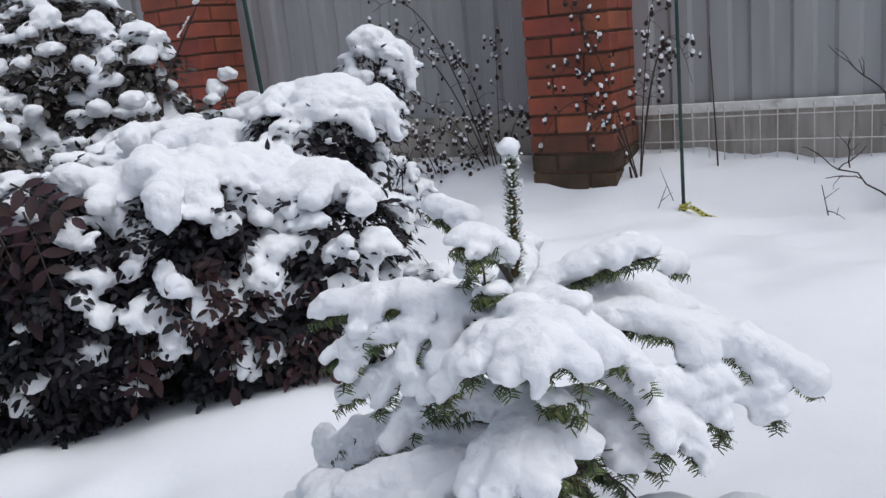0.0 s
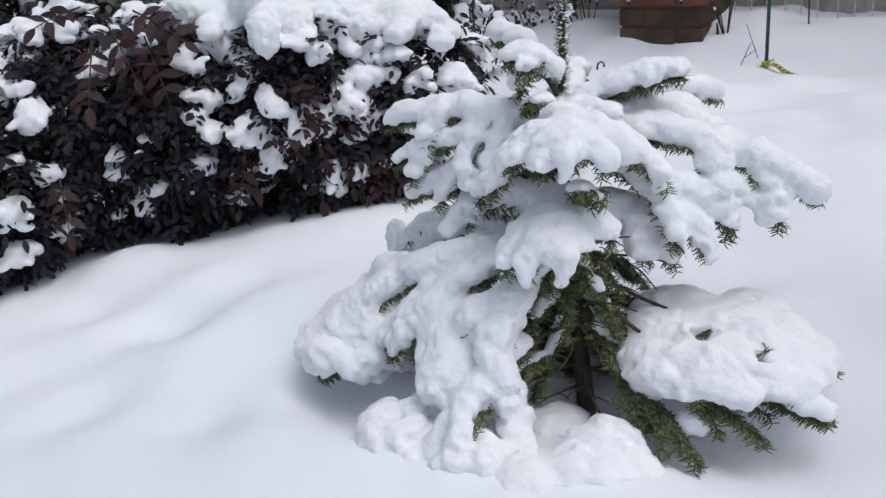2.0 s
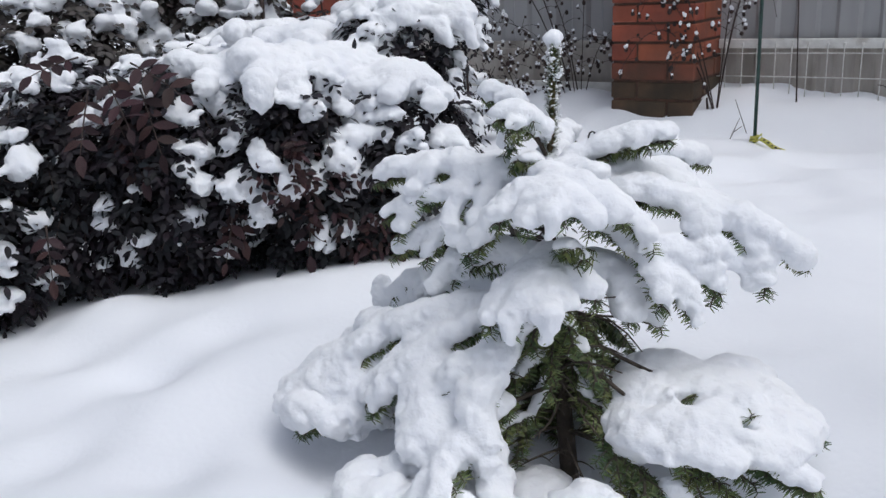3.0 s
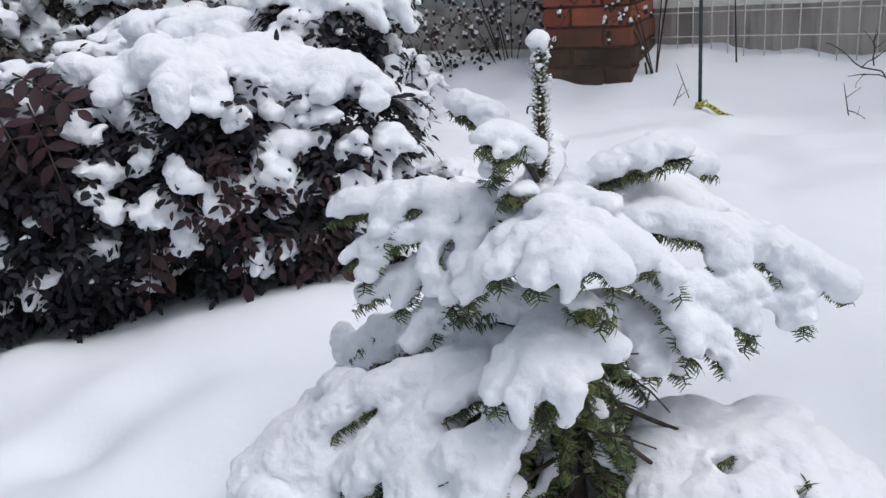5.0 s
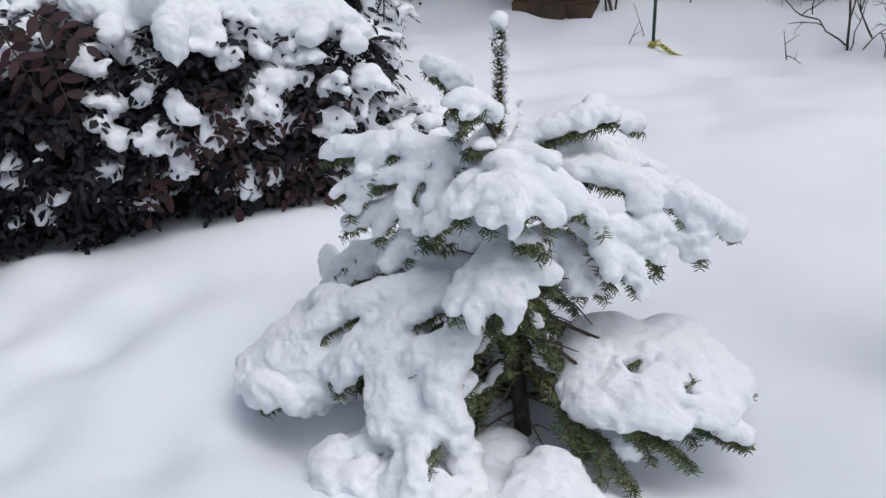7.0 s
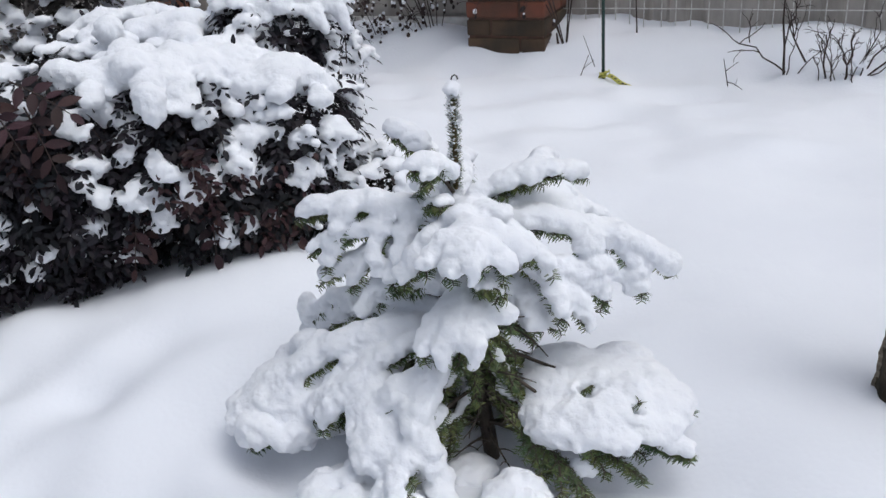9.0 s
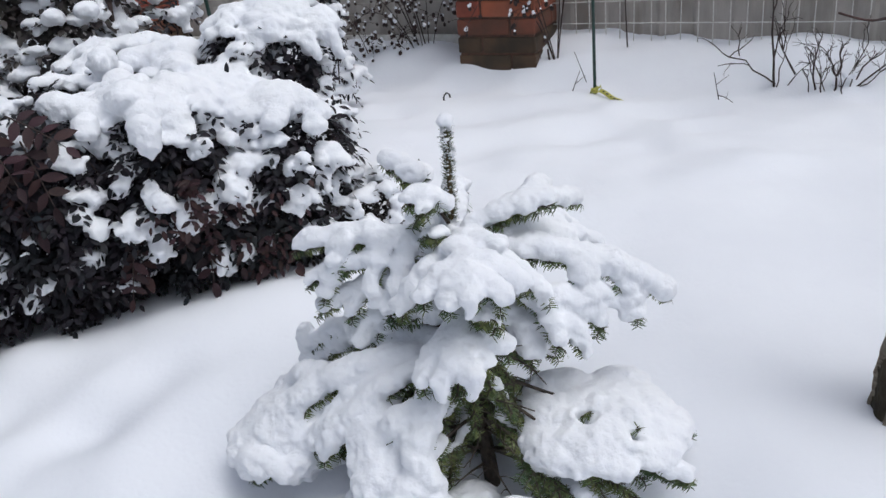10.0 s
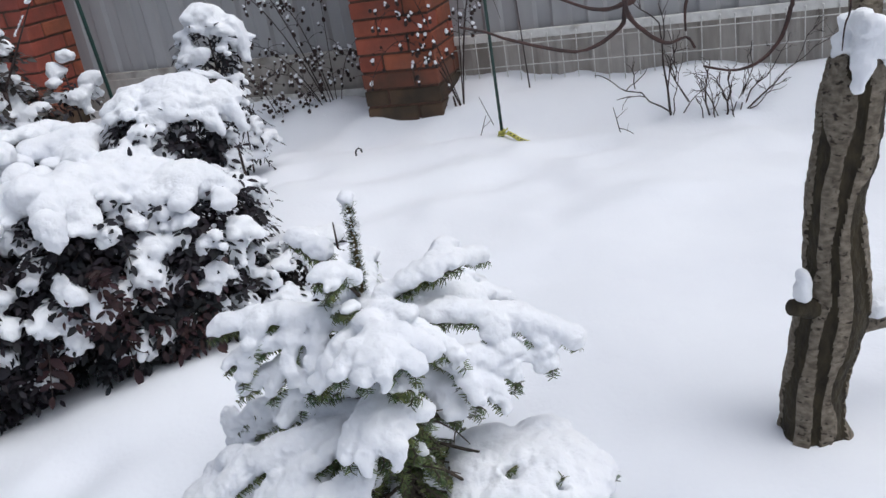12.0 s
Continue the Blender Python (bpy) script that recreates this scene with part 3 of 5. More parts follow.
def build_fir():
    root = empty("fir_tree", tuple(FIR), "young green fir bowed under thick fresh snow", "fir tree")
    o = FIR
    rng = np.random.default_rng(7)
    stem = [V(0.112, 0.885, -0.12), V(0.106, 0.890, -0.03), V(0.094, 0.905, 0.14), V(0.086, 0.945, 0.27), V(0.084, 0.985, 0.38), V(0.090, 1.000, 0.43), V(0.097, 1.034, 0.560)]
    b = Bag()
    b.add(*tube(stem[:5], [0.014, 0.0125, 0.0105, 0.0085, 0.0060], 10, 0.08, random.Random(1)))
    child("trunk", b.mesh("trunk", FIR_BARK, o), root, "slim brown fir trunk")
    b = Bag()
    b.add(*tube(stem[4:], [0.0050, 0.0042, 0.0026], 8, 0.06, random.Random(2)))
    lead = child("leader_shoot", b.mesh("leader_shoot", SHOOT, o), root, "upright pale brown leading shoot")
    clay = Clay((-0.44, 0.54, -0.10), (0.52, 1.34, 0.62), 0.0038, 0.0021)

    def at_height(z):
        zs = [p[2] for p in stem]
        return V(*[np.interp(z, zs, [p[i] for p in stem]) for i in range(3)])

    # needles all round the leader, pointing up along it, and snow lodged between them
    v, f = [], []
    n = 640
    for i in range(n):
        s = i / n
        p = at_height(0.375 + 0.180 * s)
        q = i * 2.39996
        d = unit(V(math.cos(q), math.sin(q), 0.30 + 0.30 * s + rng.uniform(-0.15, 0.15)))
        w = unit(np.cross(d, V(0, 0, 1))) * 0.0013
        L = 0.0150 * rng.uniform(0.75, 1.15)
        k = len(v)
        v += [p - w * 0.6, p + w * 0.6, p + d * L * 0.6 + w, p + d * L, p + d * L * 0.6 - w]
        f += [[k, k + 1, k + 2, k + 3, k + 4]]
    child("needles", mesh("needles", np.array(v) - o, f, NEEDLE), lead, "short green needles dusted with snow")
    for i in range(60):
        s = rng.uniform(0, 1) ** 0.75
        p = at_height(0.405 + 0.145 * s)
        q = rng.uniform(0, 6.28)
        g = rng.uniform(0.0012, 0.0030)
        w = rng.uniform(0.006, 0.0135)
        clay.blob(p + V(w * math.cos(q), w * math.sin(q), 0), g, g, g * 0.8, 1.0)
    rime = Bag()
    for i in range(260):
        p = at_height(0.385 + 0.168 * rng.uniform(0, 1) ** 0.8)
        q, w, g = rng.uniform(0, 6.28), rng.uniform(0.004, 0.0145), rng.uniform(0.0012, 0.0030)
        c = p + V(w * math.cos(q), w * math.sin(q), 0.003 + 0.30 * w)
        ax = [V(g * rng.uniform(0.7, 1.4), 0, 0), V(0, g * rng.uniform(0.7, 1.4), 0), V(0, 0, g * 0.8)]
        rime.add([c + ax[0], c + ax[1], c - ax[0], c - ax[1], c + ax[2], c - ax[2]], [[0, 1, 4], [1, 2, 4], [2, 3, 4], [3, 0, 4], [1, 0, 5], [2, 1, 5], [3, 2, 5], [0, 3, 5]])
    child("snow_specks", rime.mesh("snow_specks", SNOW, o), lead, "grains of snow between the needles", "stuff")
    clay.blob((0.098, 1.036, 0.560), 0.0115, 0.0115, 0.0120, 1.0)
    clay.blob((0.096, 1.034, 0.550), 0.0090, 0.0090, 0.0090, 1.0)

    def along(line, s):
        i = s * (len(line) - 1)
        j = min(int(i), len(line) - 2)
        return line[j] + (line[j + 1] - line[j]) * (i - j), unit(line[j + 1] - line[j])

    def pillow(line, r, bare=0.0, end=1.0, tall=1.0):
        """A rounded roll of snow lying along a shoot, its underside flat on the needles."""
        L = np.linalg.norm(np.diff(line, axis=0), axis=1).sum()
        n = max(3, int(L * (end - bare) / (0.65 * r)))
        for s in np.linspace(bare, end, n):
            p, t = along(line, s)
            k = 1.10 * r * rng.uniform(0.82, 1.12) * (0.84 + 0.16 * math.sin(math.pi * (0.15 + 0.75 * s)))
            sd = np.cross(t, V(0, 0, 1))
            clay.blob(p + sd * rng.normal() * 0.10 * r + V(0, 0, k * 0.70 * tall), k, k, k * 0.84 * tall, 1.45)

    def drape(p, r, drop):
        """A tongue of snow that sags over the edge of a bough."""
        p = V(*p)
        clay.cap(p, p + V(rng.normal() * 0.003, -0.004, -drop), r, r * 0.78, 1.0)

    def bough(z0, tip, lift=0.03, r=0.022, twigs=(), bare=0.0, spur=0.029, wood=0.0034, side=0.0, tall=1.0, end=0.95, droop=(0.05, 0.40)):
        """One bough: its wood, its side shoots with needles, and the roll of snow on each."""
        axis = bend(at_height(z0), tip, lift, 14, side)
        shoots = [axis]
        for s, tip2 in twigs:
            p, t = along(axis, s)
            shoots.append(bend(p, tip2, 0.14 * np.linalg.norm(V(*tip2) - p), 9))
        wb, lines = Bag(), []
        wb.add(*tube(axis, np.linspace(wood, 0.0018, 14), 6))
        for line in shoots[1:]:
            wb.add(*tube(line, np.linspace(0.0026, 0.0013, 9), 5))
        for i, line in enumerate(shoots):
            lines.append(line[max(4, int(13 * max(0.0, bare - 0.08))):] if i == 0 else line)
            L = np.linalg.norm(line[-1] - line[0])
            n = max(3, int(L / 0.017))
            s0 = max(0.30, bare - 0.05) if i == 0 else 0.12
            for k in range(n):
                s = s0 + (0.97 - s0) * k / max(1, n - 1)
                p, t = along(line, s)
                sd = unit(np.cross(t, V(0, 0, 1)))
                for g in (-1, 1):
                    d = unit(t * rng.uniform(0.5, 1.0) + g * sd * rng.uniform(0.6, 1.0) - V(0, 0, rng.uniform(*droop)))
                    sp = bend(p, p + d * spur * rng.uniform(0.7, 1.15) * (1.15 - 0.55 * s), 0.003, 4)
                    lines.append(sp)
                    if r > 0.009 and s > bare and rng.random() < 0.55:
                        e = rng.uniform(0.0060, 0.0100)
                        clay.cap(p + V(0, 0, e), sp[2] + V(0, 0, e * 0.9 + 0.003), e * 1.1, e * 0.9, 1.6)
                    wb.add(*tube(sp, [0.0014, 0.0012, 0.001, 0.0008], 4))
        ob = child("branch", wb.mesh("branch", FIR_BARK, o), root)
        nv, nf, cnt = [], [], 0
        for line in lines:
            v, f = needle_cloud(line, rng)
            nv.append(v)
            nf.append(f + cnt)
            cnt += len(v)
        child("needles", mesh("needles", np.concatenate(nv) - o, np.concatenate(nf), NEEDLE), ob, "dark olive-green flat fir needles")
        if r > 0:
            pillow(axis, r, max(bare, 0.05), end, tall)
            for line in shoots[1:]:
                pillow(line, r * 0.86, 0.0, end, tall)
                # snow bridges the fork
                mid = np.array([line[0] * 0.6 + axis[-1] * 0.1 + line[-1] * 0.3, line[-1] * 0.50 + axis[-1] * 0.22 + line[0] * 0.28])
                pillow(mid, r * 0.66, 0.0, 1.0, tall)

    # top whorl
    bough(0.400, (-0.004, 1.130, 0.466), 0.018, 0.0175, [(0.7, (0.025, 1.140, 0.450))], bare=0.50)
    bough(0.395, (0.020, 0.945, 0.458), 0.022, 0.0180, [(0.6, (0.040, 0.925, 0.446)), (0.5, (0.030, 0.985, 0.410))], bare=0.25)
    bough(0.375, (0.050, 0.925, 0.405), 0.006, 0.009, [(0.6, (0.040, 0.955, 0.395))], bare=0.55)
    bough(0.360, (0.246, 0.965, 0.420), 0.014, 0.0215, [(0.55, (0.205, 1.035, 0.385))], bare=0.25)
    bough(0.350, (0.326, 1.120, 0.354), 0.030, 0.0185, [(0.6, (0.270, 1.150, 0.375))])
    bough(0.365, (0.148, 0.895, 0.384), 0.012, 0.013, bare=0.1)
    bough(0.365, (0.120, 1.150, 0.390), 0.025, 0.019)
    # second whorl
    bough(0.340, (-0.170, 1.072, 0.350), 0.028, 0.0205, [(0.60, (-0.105, 1.005, 0.345)), (0.42, (-0.056, 0.968, 0.296)), (0.25, (-0.010, 0.945, 0.300))])
    bough(0.330, (-0.160, 1.038, 0.300), 0.030, 0.0150, [(0.72, (-0.135, 1.010, 0.285))], bare=0.5)
    bough(0.300, (-0.148, 1.050, 0.238), 0.030, 0.0165, [(0.60, (-0.095, 1.000, 0.248)), (0.4, (-0.030, 0.945, 0.268))], bare=0.1)
    bough(0.345, (0.088, 0.778, 0.360), 0.026, 0.0205, [(0.58, (0.018, 0.822, 0.348)), (0.58, (0.172, 0.830, 0.344)), (0.74, (0.052, 0.790, 0.352)), (0.74, (0.130, 0.792, 0.350)), (0.28, (-0.012, 0.905, 0.290)), (0.30, (0.214, 0.868, 0.302))], spur=0.028)
    bough(0.300, (0.108, 0.790, 0.325), -0.01, 0.009, [(0.7, (0.120, 0.795, 0.308))], bare=0.75)
    bough(0.335, (0.425, 0.914, 0.250), 0.040, 0.0235, [(0.74, (0.368, 0.902, 0.228)), (0.55, (0.300, 0.888, 0.222)), (0.62, (0.355, 0.985, 0.270))])
    bough(0.315, (0.272, 0.872, 0.196), 0.045, 0.0205, [(0.70, (0.225, 0.855, 0.222)), (0.62, (0.305, 0.895, 0.228))])
    bough(0.345, (0.345, 1.040, 0.285), 0.040, 0.0225, [(0.50, (0.300, 0.975, 0.295)), (0.55, (0.300, 1.100, 0.300))])
    bough(0.330, (0.120, 1.240, 0.250), 0.06, 0.024, [(0.6, (0.04, 1.18, 0.25)), (0.6, (0.2, 1.17, 0.25))])
    # third whorl
    bough(0.235, (-0.092, 1.036, 0.172), 0.045, 0.0230, [(0.66, (-0.040, 0.985, 0.180)), (0.6, (-0.085, 0.995, 0.190))])
    bough(0.225, (-0.148, 1.092, 0.128), 0.045, 0.0190, [(0.7, (-0.175, 1.120, 0.130))], bare=0.2)
    bough(0.258, (0.074, 0.772, 0.226), 0.030, 0.0200, [(0.64, (0.030, 0.785, 0.228)), (0.52, (0.138, 0.818, 0.246)), (0.45, (0.002, 0.800, 0.222)), (0.66, (0.100, 0.800, 0.240))])
    bough(0.240, (0.236, 0.925, 0.166), 0.030, 0.0240, [(0.55, (0.190, 0.890, 0.190)), (0.6, (0.215, 0.980, 0.180))], bare=0.1)
    bough(0.185, (0.400, 0.840, 0.080), -0.025, 0.0180, [(0.72, (0.335, 0.900, 0.090)), (0.75, (0.335, 0.780, 0.080))], bare=0.74)
    bough(0.165, (0.300, 0.745, 0.066), -0.020, 0.0180, [(0.66, (0.200, 0.795, 0.070)), (0.75, (0.235, 0.745, 0.066)), (0.8, (0.350, 0.748, 0.062))], bare=0.74)
    bough(0.180, (0.080, 1.280, 0.080), 0.05, 0.024)
    bough(0.185, (-0.200, 1.150, 0.070), 0.05, 0.024, [(0.6, (-0.120, 1.160, 0.10))])
    # lowest boughs, resting on the snow
    bough(0.170, (-0.318, 1.000, 0.010), 0.06, 0.026, [(0.66, (-0.265, 0.945, 0.015)), (0.75, (-0.300, 0.960, 0.000)), (0.55, (-0.240, 1.080, 0.06))], bare=0.2)
    bough(0.170, (-0.225, 0.925, 0.008), 0.06, 0.022, [(0.6, (-0.165, 0.930, 0.060))], bare=0.3)
    bough(0.180, (-0.172, 0.868, 0.060), 0.050, 0.0190, [(0.7, (-0.120, 0.870, 0.100)), (0.75, (-0.175, 0.905, 0.070))], bare=0.2)
    bough(0.200, (-0.040, 0.750, 0.040), 0.055, 0.0240, [(0.6, (-0.095, 0.830, 0.080)), (0.8, (0.000, 0.745, 0.040))], bare=0.1)
    bough(0.090, (-0.110, 0.690, -0.015), 0.05, 0.018, [(0.7, (-0.070, 0.665, 0.000))], bare=0.4)
    bough(0.070, (0.400, 0.732, 0.030), 0.010, 0.0120, (), bare=0.80)
    bough(0.080, (0.430, 0.822, 0.048), 0.010, 0.0130, (), bare=0.85)
    bough(0.080, (0.318, 0.718, 0.008), 0.020, 0.0, [(0.7, (0.330, 0.76, 0.02)), (0.6, (0.262, 0.735, 0.015))], bare=0.5, spur=0.024)
    bough(0.080, (0.236, 0.705, -0.015), 0.020, 0.0, [(0.7, (0.190, 0.72, 0.0))], bare=0.5, spur=0.024)
    bough(0.080, (0.185, 0.770, 0.000), 0.035, 0.0, [(0.7, (0.165, 0.755, 0.01))])
    # shaded boughs on the far side, close to the ground
    for z, p in ((0.200, (0.000, 1.080, 0.100)), (0.180, (0.060, 1.100, 0.060)), (0.170, (0.130, 1.090, 0.060)), (0.190, (0.190, 1.060, 0.090)), (0.120, (0.020, 1.040, 0.010)), (0.110, (0.100, 1.060, 0.000)), (0.120, (0.180, 1.020, 0.010)), (0.150, (-0.040, 1.020, 0.060)), (0.140, (0.220, 0.980, 0.050)), (0.090, (0.060, 0.990, -0.030)), (0.090, (0.150, 0.980, -0.030))):
        bough(z, p, 0.02, 0.0, [(0.5, tuple(V(*p) + V(0.03, -0.03, -0.02)))], spur=0.036, droop=(0.2, 0.8))
    # bare inner shoots
    for z, p in ((0.180, (0.140, 0.830, 0.130)), (0.215, (0.000, 0.835, 0.185)), (0.220, (0.055, 0.815, 0.185)), (0.205, (0.110, 0.830, 0.180)),
                 (0.070, (-0.305, 0.945, -0.010)), (0.070, (-0.160, 0.830, -0.005)), (0.07, (-0.060, 0.780, 0.005)), (0.190, (0.155, 0.880, 0.150)), (0.230, (-0.010, 0.850, 0.150)),
                 (0.180, (-0.015, 0.850, 0.110)), (0.160, (0.005, 0.835, 0.080)), (0.170, (0.165, 0.850, 0.085)), (0.140, (0.150, 0.860, 0.040)), (0.110, (0.172, 0.840, 0.020)), (0.120, (0.030, 0.850, 0.000)), (0.200, (0.080, 0.830, 0.110))):
        bough(z, p, 0.02, max(0.0, rng.uniform(-0.004, 0.0045)), bare=0.35, end=0.7, spur=0.028, droop=(0.2, 0.9))

    def crust(c, ax, n, g, low, high=1.0):
        """Small lumps over a rounded cushion, down to its rim."""
        c, ax = V(*c), V(*ax)
        for _ in range(n):
            w = unit(rng.normal(size=3))
            if not low < w[2] < high:
                continue
            k = rng.uniform(*g)
            clay.blob(c + w * ax, k * rng.uniform(0.9, 1.3), k * rng.uniform(0.9, 1.3), k * 0.9, 1.1)

    # broad cushion on the low boughs, with a ragged rim
    for c in ((-0.215, 1.000, 0.060, 0.090, 0.080, 0.058), (-0.268, 0.985, 0.036, 0.055, 0.055, 0.052), (-0.130, 1.000, 0.100, 0.060, 0.055, 0.040), (-0.175, 1.050, 0.090, 0.070, 0.060, 0.040), (-0.230, 0.950, 0.030, 0.050, 0.040, 0.036)):
        clay.blob(c[:3], *c[3:], 1.3)
    crust((-0.225, 0.985, 0.034), (0.100, 0.090, 0.050), 420, (0.008, 0.018), -0.40, 0.50)
    # upright lumps behind it
    clay.blob((-0.190, 1.130, 0.150), 0.021, 0.021, 0.036, 1.0)
    clay.blob((-0.137, 1.120, 0.158), 0.022, 0.022, 0.036, 1.0)
    # a long tongue that spills to the front, and the strand beside it
    spill = [V(-0.048, 0.930, 0.160), V(-0.076, 0.880, 0.130), V(-0.082, 0.830, 0.092), V(-0.068, 0.795, 0.064)]
    for s in np.linspace(0, 1, 12):
        p, t = along(spill, s)
        k = 0.030 + 0.016 * s
        clay.blob(p + V(rng.normal() * 0.004, 0, 0), k, k, k * 0.85, 1.2)
    crust((-0.060, 0.795, 0.062), (0.046, 0.040, 0.034), 120, (0.007, 0.014), -0.6, 0.6)
    strand = [V(-0.030, 0.850, 0.135), V(-0.018, 0.805, 0.092), V(0.006, 0.765, 0.042), V(0.016, 0.715, 0.005), V(-0.020, 0.685, 0.000)]
    for s in np.linspace(0, 1, 20):
        p, t = along(strand, s)
        k = 0.017 + 0.006 * s
        clay.blob(p + rng.normal(size=3) * 0.003, k, k, k * 0.9, 1.1)
    # wide cushion on the boughs of the far side of the opening
    for c in ((0.285, 0.880, 0.072, 0.115, 0.080, 0.046), (0.205, 0.880, 0.076, 0.050, 0.070, 0.044), (0.370, 0.870, 0.064, 0.050, 0.070, 0.044), (0.270, 0.800, 0.070, 0.090, 0.060, 0.044), (0.350, 0.800, 0.062, 0.060, 0.060, 0.042), (0.190, 0.815, 0.062, 0.040, 0.050, 0.040), (0.240, 0.930, 0.084, 0.070, 0.045, 0.046), (0.180, 0.895, 0.062, 0.034, 0.040, 0.036), (0.335, 0.925, 0.078, 0.065, 0.045, 0.042)):
        clay.blob(c[:3], *c[3:], 1.7)
    crust((0.287, 0.832, 0.068), (0.128, 0.098, 0.036), 460, (0.008, 0.015), -0.22, 0.40)
    crust((0.287, 0.835, 0.070), (0.115, 0.090, 0.040), 130, (0.008, 0.018), 0.3)
    # heaps shed round the foot
    for c in ((-0.150, 0.805, -0.018, 0.070, 0.058, 0.034), (-0.115, 0.745, -0.012, 0.072, 0.056, 0.036), (-0.035, 0.690, -0.010, 0.055, 0.045, 0.044), (0.022, 0.655, -0.005, 0.046, 0.042, 0.040), (-0.20, 0.72, -0.03, 0.07, 0.06, 0.03),
              (0.120, 0.728, -0.010, 0.040, 0.034, 0.034), (0.082, 0.672, -0.012, 0.048, 0.040, 0.036), (0.150, 0.690, -0.020, 0.040, 0.036, 0.030), (0.060, 0.840, -0.030, 0.050, 0.040, 0.022), (0.235, 0.755, 0.018, 0.022, 0.018, 0.016)):
        clay.blob(c[:3], *c[3:], 1.1)
    crust((0.120, 0.728, -0.006), (0.042, 0.040, 0.034), 110, (0.006, 0.012), -0.2)
    crust((-0.035, 0.695, -0.005), (0.070, 0.050, 0.038), 60, (0.008, 0.014), -0.2)
    crust((-0.125, 0.770, -0.010), (0.085, 0.075, 0.040), 150, (0.009, 0.018), -0.3)
    crust((0.085, 0.676, -0.014), (0.052, 0.046, 0.038), 110, (0.007, 0.014), -0.3)
    # tongues that hang between the shoots
    for p, r, drop in (((0.086, 0.776, 0.372), 0.0135, 0.022), ((0.030, 0.782, 0.245), 0.0145, 0.022), ((0.076, 0.768, 0.246), 0.0135, 0.026), ((0.270, 0.872, 0.222), 0.014, 0.022), ((0.345, 0.905, 0.262), 0.015, 0.022), ((-0.050, 0.962, 0.310), 0.014, 0.020), ((-0.010, 0.935, 0.312), 0.013, 0.022), ((0.205, 0.872, 0.320), 0.012, 0.018)):
        drape(p, r, drop)
    # ragged notches along the rims of the low cushions
    for _ in range(18):
        q = rng.uniform(3.2, 6.1)
        p = V(0.285 + 0.138 * math.cos(q), 0.832 + 0.112 * math.sin(q), rng.uniform(0.030, 0.055))
        g = rng.uniform(0.009, 0.017)
        clay.cap(p, p + V(0, 0.012, rng.uniform(-0.005, 0.012)), g, g * 0.7, 1.0, cut=1)
    for _ in range(14):
        q = rng.uniform(3.3, 6.0)
        p = V(-0.225 + 0.112 * math.cos(q), 0.985 + 0.105 * math.sin(q), rng.uniform(0.000, 0.030))
        g = rng.uniform(0.008, 0.016)
        clay.cap(p, p + V(0, 0.012, rng.uniform(-0.005, 0.010)), g, g * 0.7, 1.0, cut=1)
    for _ in range(10):
        w, q = rng.uniform(0.3, 0.85), rng.uniform(0, 6.28)
        p = V(0.290 + 0.110 * w * math.cos(q), 0.835 + 0.085 * w * math.sin(q), 0.150 - 0.020 * w)
        clay.cap(p, p + V(0.01, 0, 0.01), rng.uniform(0.008, 0.016), 0.012, 1.0, cut=1)
    # hollows where needles show through
    for x, y, g in ((0.258, 0.832, 1.0), (0.318, 0.770, 0.75)):
        clay.cap((x, y, 0.086), (x, y - 0.020, 0.160), 0.014 * g, 0.034 * g, 1.0, cut=1)
        bough(0.020, (x + 0.012, y + 0.006, 0.108), -0.01, 0.0, spur=0.016)
    snow_parts(clay, root, "thick soft load of fresh snow", rough=0.0056, seed=3, fine=0.0034, big=0.0048, melt=2, blur=(), swell=0.0)
    # dead twigs inside
    r = random.Random(5)
    for i in range(22):
        a = at_height(r.uniform(-0.01, 0.19))
        q = r.uniform(0, 6.28) if i % 2 else r.uniform(3.6, 5.8)
        w = r.uniform(0.08, 0.16)
        p = a + V(math.cos(q) * w, math.sin(q) * w, r.uniform(-0.06, 0.06))
        b = Bag()
        line = bend(a, p, r.uniform(-0.01, 0.025), 6, r.uniform(-0.015, 0.015))
        b.add(*tube(line, np.linspace(0.0028, 0.0009, 6), 5))
        for j in (2, 3, 4):
            d = V(r.uniform(-1, 1), r.uniform(-1, 0.4), r.uniform(-0.8, 0.5)) * 0.03
            b.add(*tube(bend(line[j], line[j] + d, 0.004, 4), [0.0013, 0.0011, 0.0009, 0.0007], 4))
        child("dead_twig", b.mesh("dead_twig", FIR_BARK, o), root, "bare dead grey-brown twig")


build_fir()


